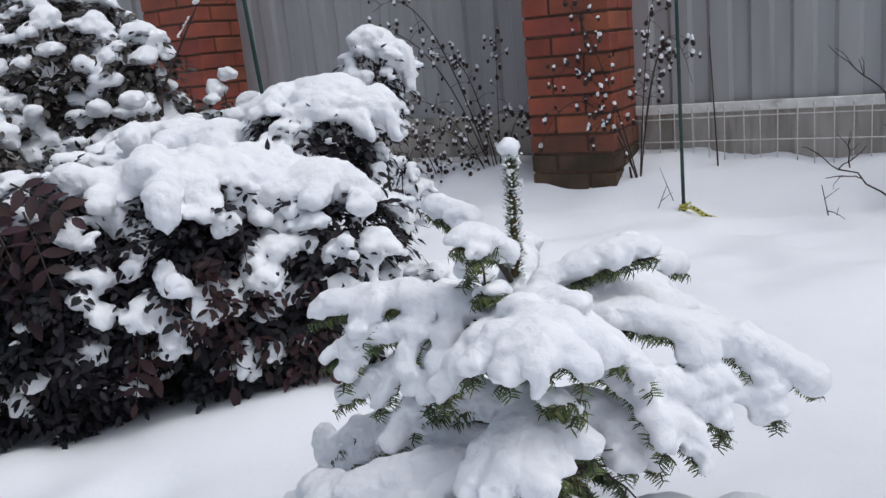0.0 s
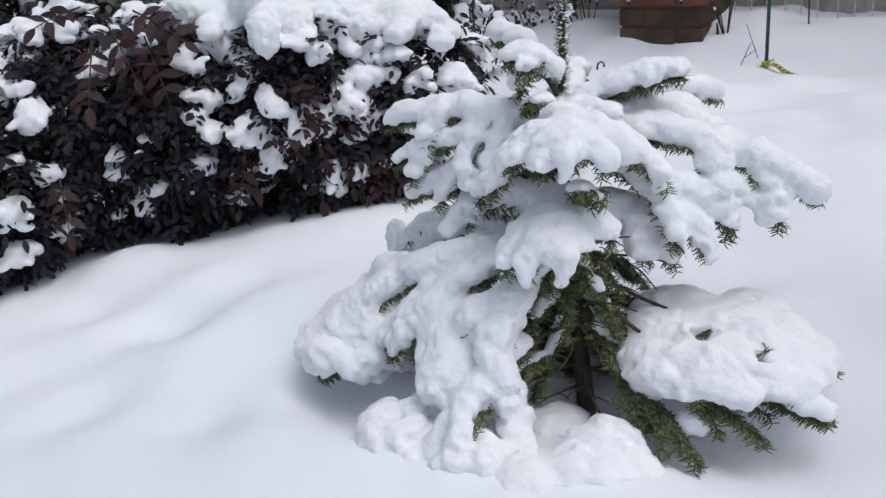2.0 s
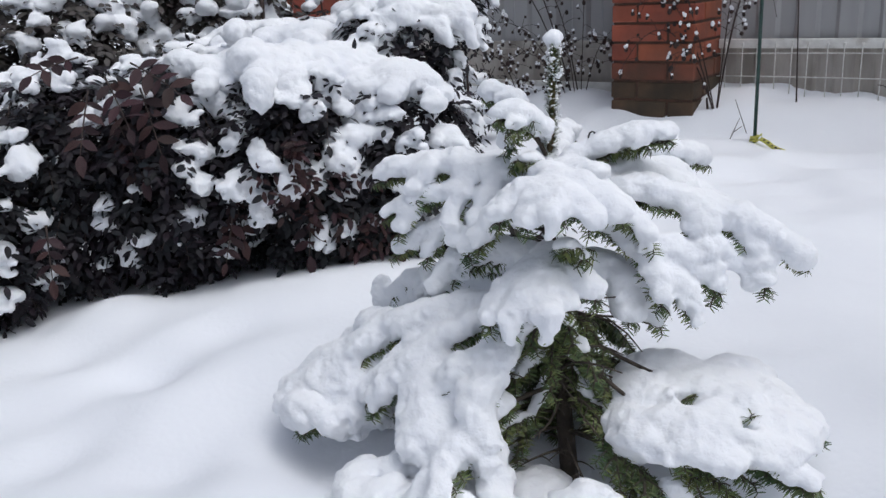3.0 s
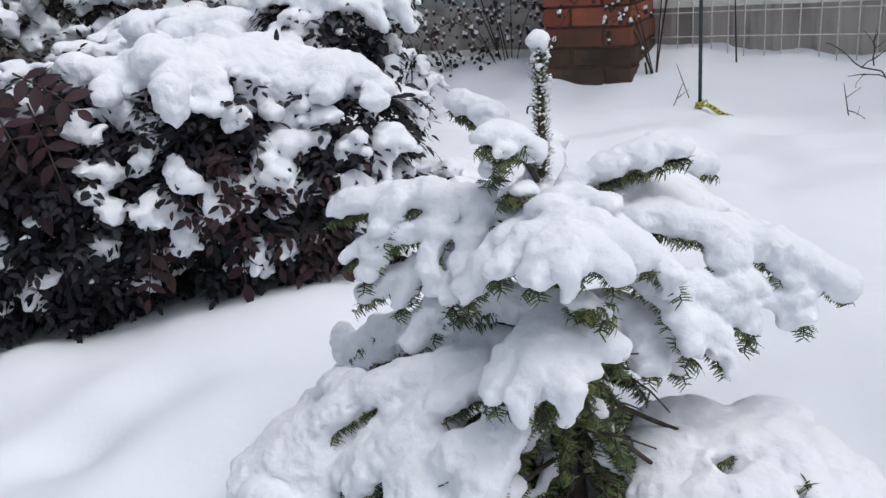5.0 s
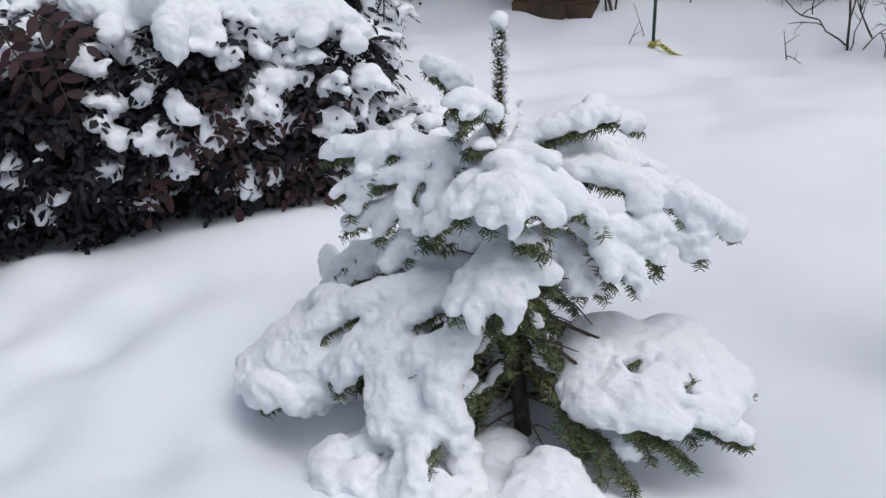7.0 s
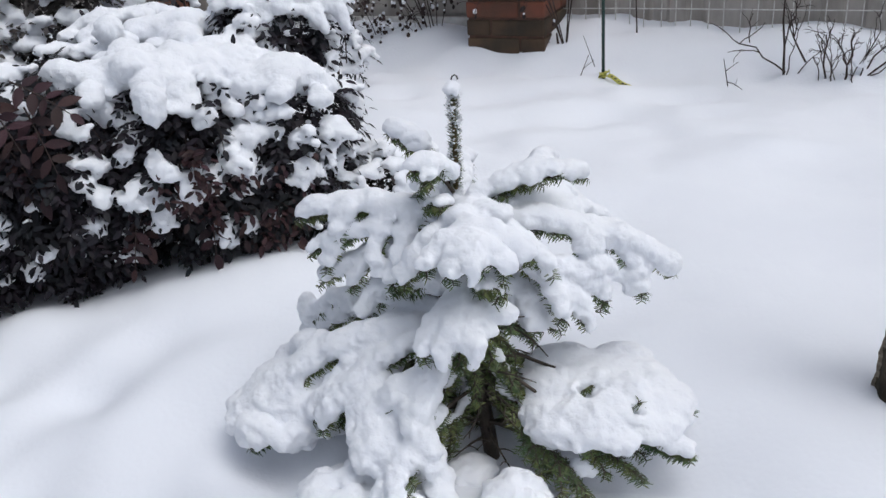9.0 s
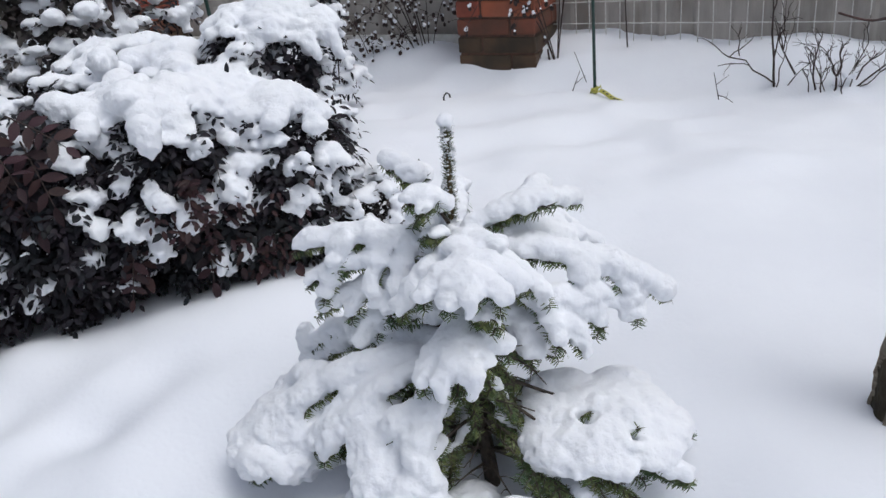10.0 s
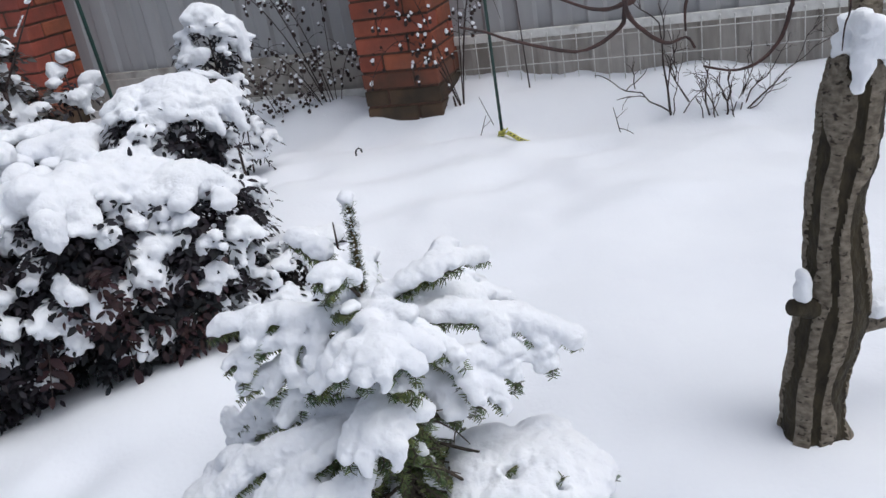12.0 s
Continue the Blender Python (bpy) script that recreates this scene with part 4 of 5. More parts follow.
# ---- snow-laden leafy shrubs ----
def shrub(name, at_, label, category, shells, leaf_mat, clay_box, caps, seed, fans=1.0, inner=900, pairs=(3, 4), leaf=0.042, wide=1.0, droop=0.6, stems=(), loose=0, leaf_label="",
          h=0.0062, hang=(), k=0.0028, clumps=(), sprays=(), cover=0.36, load=0.0125, crest=0.40, bare=(), gaps=(), rolls=(), tufts=(), front=0.45, top=(0.015, 0.030), snow_label="clump of fresh snow caught on the leaves"):
    """Drooping fans of paired leaflets over rounded masses; snow lies on many fans, and in cushions on top."""
    root = empty(name, at_, label, category)
    o = np.array(at_, float)
    rng = np.random.default_rng(seed)
    clay = Clay(*clay_box, h, k)
    O, D, UPS, S = [], [], [], []
    sb, rach = Bag(), []
    vol = np.array([e[3] * e[4] * e[5] for e in shells])

    def leaves(p, d, up, m, size, bend_down):
        """One fan: its leaflets along a stalk that sags; gives the spots that can hold snow."""
        L = size * 0.60 * m
        sd = unit(np.cross(up, d))
        spots, line = [], [p - d * 0.015]
        for j in range(m + 1):
            q = p + d * (L * (j + 0.5) / m) + V(0, 0, -bend_down * L * (j / m) ** 2)
            line.append(q)
            spots.append((q, 1.25 - 0.35 * j / m))
            for g in ((-1, 1) if j < m else (0,)):
                O.append(q)
                u = d * (0.55 if g else 1) + g * sd + V(0, 0, -0.25 * rng.random() - bend_down * j / m) + rng.normal(size=3) * 0.12
                D.append(u)
                UPS.append(up + rng.normal(size=3) * 0.25)
                ll = size * rng.uniform(0.72, 1.1)
                S.append(ll)
                spots.append((q + unit(u) * ll * 0.50, 0.95))
        return spots, line

    # dark inner leaves
    for e in rng.choice(len(shells), inner, p=vol / vol.sum()):
        c, r = V(*shells[e][:3]), V(*shells[e][3:6])
        w = unit(rng.normal(size=3))
        p = c + w * r * rng.uniform(0.35, 0.88)
        if p[2] < float(ground_z(p[0:1], p[1:2])[0]) + 0.01:
            continue
        d = unit(w * V(1, 1, 0.4) + V(0, 0, -droop) + rng.normal(size=3) * 0.4)
        leaves(p, d, unit(V(0, 0, 1) + w * 0.5 + rng.normal(size=3) * 0.3), int(rng.integers(2, 4)), leaf * 0.9, 0.2)
    # outer fans
    for e, sh in enumerate(shells):
        c, r = V(*sh[:3]), V(*sh[3:6])
        area = 4 * math.pi * ((r[0] * r[1]) ** 1.6 / 3 + (r[0] * r[2]) ** 1.6 / 3 + (r[1] * r[2]) ** 1.6 / 3) ** (1 / 1.6)
        n = int(area / 0.0016 * fans)
        w = rng.normal(size=(n, 3))
        w /= np.linalg.norm(w, axis=1)[:, None]
        p = c + w * r * rng.uniform(0.86, 1.0, n)[:, None]
        keep = (w[:, 2] > -0.8) & (w[:, 1] < front) & (p[:, 2] > ground_z(p[:, 0], p[:, 1]) + 0.03)
        for e2, s2 in enumerate(shells):
            if e2 != e:
                keep &= (((p - V(*s2[:3])) / V(*s2[3:6])) ** 2).sum(1) > 0.86
        field = 0.55 * lumps(p, 14, seed) + 0.34 * lumps(p, 30, seed + 1) + 0.26 * rng.uniform(-1, 1, n)
        for p_, w_, fi in zip(p[keep], w[keep], field[keep]):
            level = 0.72 - 1.25 * cover - 0.35 * float(smooth(p_[2], crest - 0.10, crest + 0.06))
            level += 0.35 * float(smooth(-w_[2], 0.25, 0.7))
            for b0, b1, extra, zmax in bare:
                if b0 < p_[0] < b1 and p_[2] < zmax:
                    level += extra
            if any(g[0] < p_[0] < g[1] and g[2] < p_[1] < g[3] and g[4] < p_[2] < g[5] for g in gaps):
                level += 0.75
            near = any(np.linalg.norm((p_ - V(*q[:3])) / V(1, 1.6, 1)) < 0.027 * q[3] for q in clumps)
            held = fi > level or near
            d = unit(w_ * V(0.9, 0.9, 0.35) + V(0, 0, -droop * rng.uniform(0.3, 1.2) * (0.45 if held else 1.0)) + rng.normal(size=3) * V(0.65, 0.35, 0.4))
            up = unit(V(0, 0, 0.75) + w_ * 0.8 + rng.normal(size=3) * 0.2)
            m = int(rng.integers(pairs[0], pairs[1] + 1))
            size = leaf * rng.uniform(0.8, 1.15)
            start = p_ - d * 0.25 * leaf * m
            spots, line = leaves(start, d, up, m, size, 0.25)
            if rng.random() < 0.6:
                sb.add(*tube(line, np.linspace(0.0019, 0.0009, len(line)), 4))
            if held:
                g0 = load * rng.uniform(0.8, 1.2) * (1.0 + 0.45 * min(1.0, max(0.0, fi - level) * 2.0)) * (1.12 if near else 1)
                mid = np.mean([q for q, _ in spots], axis=0)
                clay.blob(mid + up * g0 * 0.6 + V(0, 0, g0 * 0.5), g0 * 1.7, g0 * 1.6, g0 * 1.15, 1.5)
                for q, gs in spots:
                    if rng.random() < 0.62:
                        g = g0 * gs * rng.uniform(0.65, 1.10)
                        q = q * 0.75 + mid * 0.25
                        clay.blob(q + up * g * 0.55 + V(0, 0, g * 0.3), g * rng.uniform(0.95, 1.3), g * rng.uniform(0.95, 1.3), g * rng.uniform(0.75, 0.95), 1.3)
            elif rng.random() < 0.22:
                q, gs = spots[int(rng.integers(len(spots)))]
                g = load * rng.uniform(0.4, 0.75)
                clay.blob(q + up * g * 0.7, g * 1.5, g * 1.3, g * 0.6, 1.2)
        # closed cushions over the top
        n = int(area / 0.0007)
        w = rng.normal(size=(n, 3))
        w /= np.linalg.norm(w, axis=1)[:, None]
        p = c + w * r
        keep = (w[:, 2] > 0.45) & (w[:, 1] < 0.6) & (p[:, 2] > crest - 0.02)
        for e2, s2 in enumerate(shells):
            if e2 != e:
                keep &= (((p - V(*s2[:3])) / V(*s2[3:6])) ** 2).sum(1) > 0.9
        keep &= 0.6 * lumps(p, 9, seed + 5) + 0.4 * lumps(p, 22, seed + 6) > 0.46 - 0.75 * smooth(p[:, 2], crest, crest + 0.08)
        for g in gaps:
            keep &= ~((p[:, 0] > g[0]) & (p[:, 0] < g[1]) & (p[:, 1] > g[2]) & (p[:, 1] < g[3]) & (p[:, 2] > g[4]) & (p[:, 2] < g[5]))
        for b0, b1, extra, zmax in bare:
            keep &= ~((p[:, 0] > b0) & (p[:, 0] < b1) & (p[:, 2] < zmax) & (rng.random(n) < extra * 1.6))
        for p_, w_ in zip(p[keep], w[keep]):
            g = rng.uniform(*top)
            clay.blob(p_ + V(0, 0, 0.022) + w_ * 0.008, g * rng.uniform(1.0, 1.3), g * rng.uniform(1.0, 1.3), g * 0.8, 1.3)
    # leafy tufts that stand out in tiers, most with a cushion of snow on their tops
    if tufts:
        sep, (r0, r1), (low, high), zlow, zhigh = tufts
        made = []
        pick = rng.choice(len(shells), 3500, p=vol / vol.sum())
        for e in pick:
            sh = shells[e]
            c, r = V(*sh[:3]), V(*sh[3:6])
            w = unit(rng.normal(size=3))
            p = c + w * r
            if w[1] > 0.35 or w[2] < -0.65 or p[2] < float(ground_z(p[0:1], p[1:2])[0]) + 0.05:
                continue
            if any((((p - V(*s2[:3])) / V(*s2[3:6])) ** 2).sum() < 0.88 for s2 in shells if s2 is not sh):
                continue
            R = rng.uniform(r0, r1)
            if any(np.linalg.norm((p - q) * V(1, 0.7, 1.25)) < sep * (R + Rq) for q, Rq in made):
                continue
            made.append((p, R))
            out = unit(w * V(1, 1, 0.3))
            hold = []
            for _k in range(int(4 + 110 * R)):
                d = unit(out * rng.uniform(0.5, 1.2) + rng.normal(size=3) * V(0.8, 0.6, 0.35) - V(0, 0, droop * rng.uniform(0.0, 0.8)))
                spots, _ = leaves(p + rng.normal(size=3) * R * 0.30, d, unit(V(0, 0, 0.8) + out * 0.6 + rng.normal(size=3) * 0.2), int(rng.integers(pairs[0], pairs[1] + 1)), leaf * rng.uniform(0.7, 1.05), 0.3)
                hold += [q for q, _ in spots]
            chance = low + (high - low) * float(smooth(p[2], zlow, zhigh))
            for b0, b1, extra, zmax in bare:
                if b0 < p[0] < b1 and p[2] < zmax:
                    chance -= extra * 1.5
            if rng.random() > chance:
                continue
            reach = R * rng.uniform(0.9, 1.35)
            tilt = rng.normal() * 0.4
            for q in hold:
                e = (q - p) / reach
                if e[2] > -0.85 + tilt * e[0] and e @ e < rng.uniform(0.8, 2.4) and rng.random() < 0.75:
                    g = load * rng.uniform(0.75, 1.35)
                    clay.blob(q + out * g * 0.75 + V(0, 0, g * 0.85), g * rng.uniform(0.95, 1.35), g * rng.uniform(0.95, 1.3), g * rng.uniform(0.7, 0.95), 1.2)
            clay.blob(p + out * R * 0.60 + V(0, 0, R * 0.30), R * 0.62, R * 0.55, R * 0.55, 1.2)
    first = len(O)
    for p, d, m, size in sprays:
        p, d = V(*p), unit(d)
        _, line = leaves(p, d, unit(V(0.1, -0.8, 0.6)), m, size, 0.1)
        rach.append(line)
    O, D, UPS, S = np.array(O), np.array(D), np.array(UPS), np.array(S)
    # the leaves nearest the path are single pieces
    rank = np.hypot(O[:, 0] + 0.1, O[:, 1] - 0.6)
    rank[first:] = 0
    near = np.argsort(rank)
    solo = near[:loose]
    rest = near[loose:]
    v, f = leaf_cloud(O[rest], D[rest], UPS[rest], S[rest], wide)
    for st in stems:
        b = Bag()
        b.add(*tube(bend(st[0], st[1], st[2], 8), np.linspace(st[3], st[3] * 0.5, 8), 7))
        child("stem", b.mesh("stem", STEM, o), root, "dark woody stem")
    for line in rach:
        b = Bag()
        b.add(*tube(line, np.linspace(0.0024, 0.001, len(line)), 5))
        child("leaf_stalk", b.mesh("leaf_stalk", STEM, o), root)
    if sb.n:
        child("twiggery", sb.mesh("twiggery", STEM, o), root, "fine dark leaf stalks", "stuff")
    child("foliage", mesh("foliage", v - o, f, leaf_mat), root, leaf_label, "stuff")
    if loose:
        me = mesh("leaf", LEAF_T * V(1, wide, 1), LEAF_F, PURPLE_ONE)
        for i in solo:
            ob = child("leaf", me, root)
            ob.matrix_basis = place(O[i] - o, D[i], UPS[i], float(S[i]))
    for c in caps:
        clay.blob(c[:3], *c[3:6], 1.2)
        for _ in range(12):
            w = unit(rng.normal(size=3) * V(1, 1, 0.6) + V(0, -0.5, -0.2))
            g = min(c[3:6]) * rng.uniform(0.18, 0.36)
            clay.blob(V(*c[:3]) + w * V(*c[3:6]) * 0.88, g * 1.1, g * 1.1, g, 1.1)
    # thick smooth rolls over the crown
    for path, r in rolls:
        path = np.asarray(path, float)
        for a, b in zip(path[:-1], path[1:]):
            n = max(2, int(np.linalg.norm(b - a) / (0.7 * r)))
            for i in range(n):
                g = r * rng.uniform(0.85, 1.15)
                clay.blob(a + (b - a) * i / n + rng.normal(size=3) * 0.10 * r, g * 1.15, g * 1.15, g * 0.88, 1.3)
    for p, q, r0, r1 in hang:
        clay.cap(p, q, r0, r1, 1.1)
    snow_parts(clay, root, snow_label, seed=seed, rough=0.0050, big=0.004, fine=0.0036, melt=1, blur=(), swell=0.0)
    return root


def cushions(path, n, r, seed, spread=0.03):
    """Overlapping cushions of snow along a line."""
    g = np.random.default_rng(seed)
    path = np.asarray(path, float)
    out = []
    for i in range(n):
        s = (i + 0.5) / n * (len(path) - 1)
        j = min(int(s), len(path) - 2)
        p = path[j] + (path[j + 1] - path[j]) * (s - j) + g.normal(size=3) * V(spread, spread, spread * 0.4)
        k = r * g.uniform(0.7, 1.25)
        out.append((*p, k * g.uniform(0.85, 1.2), k * g.uniform(0.85, 1.2), k * g.uniform(0.75, 0.95)))
    return out


MAIN_SHELLS = [(-0.27, 1.95, 0.27, 0.17, 0.26, 0.18), (-0.50, 1.90, 0.27, 0.22, 0.30, 0.21), (-0.78, 1.88, 0.21, 0.23, 0.30, 0.28), (-1.06, 1.82, 0.20, 0.23, 0.26, 0.29), (-1.38, 1.54, 0.16, 0.24, 0.28, 0.28),
               (-1.22, 1.58, 0.15, 0.17, 0.20, 0.24), (-0.28, 2.12, 0.48, 0.15, 0.14, 0.11), (-0.38, 2.10, 0.30, 0.15, 0.18, 0.20), (-0.66, 2.2, 0.3, 0.3, 0.2, 0.22), (-0.40, 1.83, 0.13, 0.24, 0.19, 0.13)]
caps = cushions([(-0.76, 1.78, 0.465), (-0.52, 1.78, 0.49), (-0.38, 1.86, 0.46), (-0.18, 1.82, 0.42)], 13, 0.040, 2, 0.03)
caps += cushions([(-0.72, 2.00, 0.49), (-0.55, 2.03, 0.50), (-0.42, 2.05, 0.50)], 8, 0.042, 3, 0.04)
caps += [(-0.24, 1.82, 0.43, 0.080, 0.08, 0.050), (-0.51, 1.76, 0.47, 0.075, 0.07, 0.050), (-0.37, 1.88, 0.46, 0.065, 0.08, 0.045)]
caps += [(-0.22, 2.10, 0.600, 0.085, 0.07, 0.045), (-0.12, 2.06, 0.565, 0.055, 0.05, 0.045), (-0.31, 2.10, 0.585, 0.045, 0.045, 0.035), (-0.38, 2.25, 0.56, 0.045, 0.045, 0.03)]
hang = [((-0.51, 1.60, 0.455), (-0.50, 1.585, 0.42), 0.034, 0.028), ((-0.09, 2.02, 0.54), (-0.07, 2.00, 0.49), 0.022, 0.014), ((-0.15, 2.00, 0.54), (-0.13, 1.98, 0.50), 0.024, 0.014)]
ROLLS = [([(-0.74, 1.77, 0.490), (-0.60, 1.75, 0.460), (-0.50, 1.79, 0.485), (-0.42, 1.81, 0.470), (-0.36, 1.80, 0.440)], 0.035), ([(-0.32, 1.80, 0.430), (-0.24, 1.80, 0.430), (-0.18, 1.81, 0.420), (-0.13, 1.80, 0.375)], 0.038),
         ([(-0.46, 1.85, 0.475), (-0.37, 1.95, 0.485), (-0.30, 2.03, 0.490), (-0.22, 2.10, 0.510)], 0.036), ([(-0.62, 2.08, 0.520), (-0.50, 2.09, 0.525), (-0.34, 2.12, 0.500)], 0.036),
         ([(-0.525, 1.69, 0.470), (-0.520, 1.665, 0.430), (-0.515, 1.655, 0.400)], 0.030), ([(-0.655, 1.69, 0.460), (-0.655, 1.66, 0.415)], 0.026), ([(-0.455, 1.70, 0.455), (-0.445, 1.68, 0.410)], 0.026), ([(-0.24, 1.73, 0.420), (-0.235, 1.71, 0.385)], 0.026), ([(-0.155, 1.75, 0.400), (-0.145, 1.73, 0.365)], 0.024),
         ([(-0.50, 1.66, 0.265), (-0.46, 1.66, 0.268), (-0.43, 1.655, 0.240), (-0.425, 1.645, 0.205)], 0.030)]
# lumps of snow caught on the front of the shrub: place and size
CLUMPS = [(-0.71, 1.66, 0.31, 1.2), (-0.59, 1.66, 0.33, 1.1), (-0.72, 1.64, 0.17, 1.2), (-0.60, 1.60, 0.09, 1.1), (-0.53, 1.68, 0.11, 0.8), (-0.56, 1.66, 0.24, 1.1),
          (-0.35, 1.68, 0.11, 0.7), (-0.33, 1.80, 0.09, 1.2), (-0.79, 1.64, 0.24, 0.9), (-0.82, 1.60, 0.13, 1.0), (-0.46, 1.68, 0.25, 1.5), (-0.22, 1.76, 0.18, 1.2)]
CLUMPS += [(-0.21, 1.80, 0.09, 1.1), (-0.69, 1.62, 0.04, 0.9), (-0.79, 1.64, 0.04, 1.0), (-0.35, 1.70, 0.37, 1.2), (-1.07, 1.45, 0.42, 1.8), (-0.94, 1.50, 0.25, 0.9), (-1.12, 1.45, 0.34, 1.5), (-0.98, 1.50, 0.38, 0.9),
           (-0.09, 2.06, 0.38, 2.2), (-0.07, 2.08, 0.46, 2.0), (-0.12, 2.0, 0.36, 1.5)]
# sprays of larger leaves that stand out from the mass: base, direction, pairs, leaf size
SPRAYS = [((-0.80, 1.66, 0.50), (0.9, -0.5, -0.35), 4, 0.055), ((-0.86, 1.64, 0.47), (0.5, -0.6, -0.5), 4, 0.055), ((-0.78, 1.63, 0.44), (0.4, -0.5, -0.8), 4, 0.052), ((-0.90, 1.62, 0.44), (0.1, -0.7, -0.7), 4, 0.052),
          ((-0.84, 1.62, 0.38), (0.5, -0.4, -0.8), 4, 0.050), ((-0.93, 1.64, 0.52), (-0.3, -0.6, -0.1), 3, 0.050), ((-0.43, 1.63, 0.17), (-0.05, -0.25, -1.0), 3, 0.046), ((-0.36, 1.66, 0.17), (0.1, -0.2, -1.0), 3, 0.040), ((-0.25, 1.68, 0.16), (0.15, -0.2, -1.0), 3, 0.042), ((-0.60, 1.60, 0.16), (-0.2, -0.3, -1.0), 3, 0.044), ((-0.95, 1.45, 0.18), (0.1, -0.3, -1.0), 3, 0.044), ((-0.60, 1.64, 0.20), (0.2, -0.4, -0.9), 3, 0.044)]
shrub("leafy_shrub", (-0.6, 1.85, 0.0), "purple-brown leafed shrub sagging under thick snow cushions", "shrub", MAIN_SHELLS, PURPLE, ((-1.65, 1.05, -0.18), (0.14, 2.50, 0.74)), caps, 11,
      fans=1.9, inner=2400, rolls=ROLLS, tufts=(0.86, (0.018, 0.046), (0.70, 0.64), 0.05, 0.42), cover=0.43, load=0.0095, gaps=((-0.42, 0.0, 1.86, 2.10, 0.42, 0.535), (-0.75, -0.30, 1.88, 2.02, 0.42, 0.50)), wide=1.1, crest=0.46, bare=((-1.02, -0.74, 0.22, 0.50), (-1.7, -0.66, 0.08, 0.40), (-0.75, -0.30, 0.04, 0.33)), pairs=(2, 3), clumps=CLUMPS, sprays=SPRAYS, leaf=0.031, droop=0.75, loose=280, leaf_label="dark purple-brown leaflets", hang=hang,
      stems=[((-0.5, 2.0, -0.05), (-0.60, 1.9, 0.40), 0.03, 0.010), ((-0.55, 2.0, -0.05), (-0.32, 2.0, 0.38), 0.03, 0.009), ((-0.6, 1.98, -0.05), (-0.9, 1.78, 0.34), 0.04, 0.009), ((-0.6, 1.98, -0.08), (-1.2, 1.55, 0.22), 0.06, 0.009)])

# low shrub almost buried, at the foot of the large one
shrub("low_shrub", (-0.02, 1.95, 0.0), "low dark shrub nearly buried in snow", "shrub", [(-0.03, 1.93, 0.06, 0.14, 0.11, 0.10), (-0.18, 1.88, 0.09, 0.12, 0.11, 0.11)], DARKLEAF, ((-0.45, 1.65, -0.06), (0.25, 2.25, 0.32)),
      [(-0.02, 2.00, 0.155, 0.08, 0.05, 0.028), (0.07, 2.02, 0.13, 0.07, 0.05, 0.035)], 21,
      inner=320, fans=1.5, tufts=(1.0, (0.018, 0.034), (0.50, 0.85), 0.02, 0.16), cover=0.34, crest=0.19, leaf_label="small dark leaves", leaf=0.028, load=0.0095, k=0.0028, pairs=(2, 3),
      stems=[((0.10, 1.958, 0.10), (0.101, 1.957, 0.192), 0.0, 0.004)])

# tall pale-leafed shrub behind
shrub("tall_shrub", (-1.0, 2.7, 0.0), "tall grey-leafed shrub with snow on every leaf", "shrub",
      [(-1.00, 2.70, 0.35, 0.32, 0.26, 0.33), (-1.10, 2.72, 0.70, 0.28, 0.23, 0.23), (-0.88, 2.68, 0.64, 0.13, 0.16, 0.19), (-1.5, 2.5, 0.4, 0.4, 0.4, 0.40)], GREYLEAF, ((-2.0, 2.0, -0.04), (-0.45, 3.1, 1.06)),
      cushions([(-1.25, 2.6, 0.80), (-1.0, 2.62, 0.79), (-0.82, 2.6, 0.76)], 4, 0.030, 8) + cushions([(-1.35, 2.45, 0.62), (-1.0, 2.45, 0.62), (-0.74, 2.48, 0.58)], 4, 0.028, 9), 31,
      fans=1.2, inner=900, tufts=(0.92, (0.018, 0.040), (0.60, 0.78), 0.2, 0.8), bare=((-2.2, -1.40, 0.45, 2.0),), cover=0.38, crest=1.2, load=0.0100, leaf=0.034, wide=1.3, pairs=(2, 3), leaf_label="grey-green oval leaves", h=0.0075, k=0.004,
      stems=[((-0.85, 2.7, -0.05), (-0.76, 2.55, 0.62), 0.02, 0.014), ((-0.76, 2.55, 0.62), (-0.60, 2.5, 0.86), 0.0, 0.004)],
      hang=[((-0.675, 2.52, 0.775), (-0.63, 2.51, 0.83), 0.005, 0.004), ((-0.61, 2.5, 0.86), (-0.59, 2.5, 0.88), 0.008, 0.006)])

# narrow shrub with a dome of snow
shrub("domed_shrub", (-0.13, 2.68, 0.0), "upright narrow-leafed shrub with a snow dome on top", "shrub", [(-0.14, 2.68, 0.62, 0.075, 0.07, 0.09), (-0.17, 2.64, 0.49, 0.07, 0.07, 0.12)], PURPLE, ((-0.45, 2.4, -0.04), (0.2, 2.95, 0.86)),
      [(-0.145, 2.68, 0.715, 0.066, 0.06, 0.050), (-0.11, 2.67, 0.70, 0.04, 0.04, 0.04), (-0.060, 2.66, 0.66, 0.042, 0.05, 0.055), (-0.21, 2.64, 0.62, 0.03, 0.03, 0.03)], 41, fans=1.0, inner=40, cover=0.55, load=0.010, crest=0.68, leaf_label="narrow drooping purple-brown leaves", leaf=0.038, wide=0.75, droop=1.1, pairs=(2, 3),
      stems=[((-0.13, 2.72, -0.05), (-0.14, 2.68, 0.66), 0.0, 0.006)], hang=[((-0.045, 2.65, 0.64), (-0.035, 2.64, 0.57), 0.028, 0.015)])

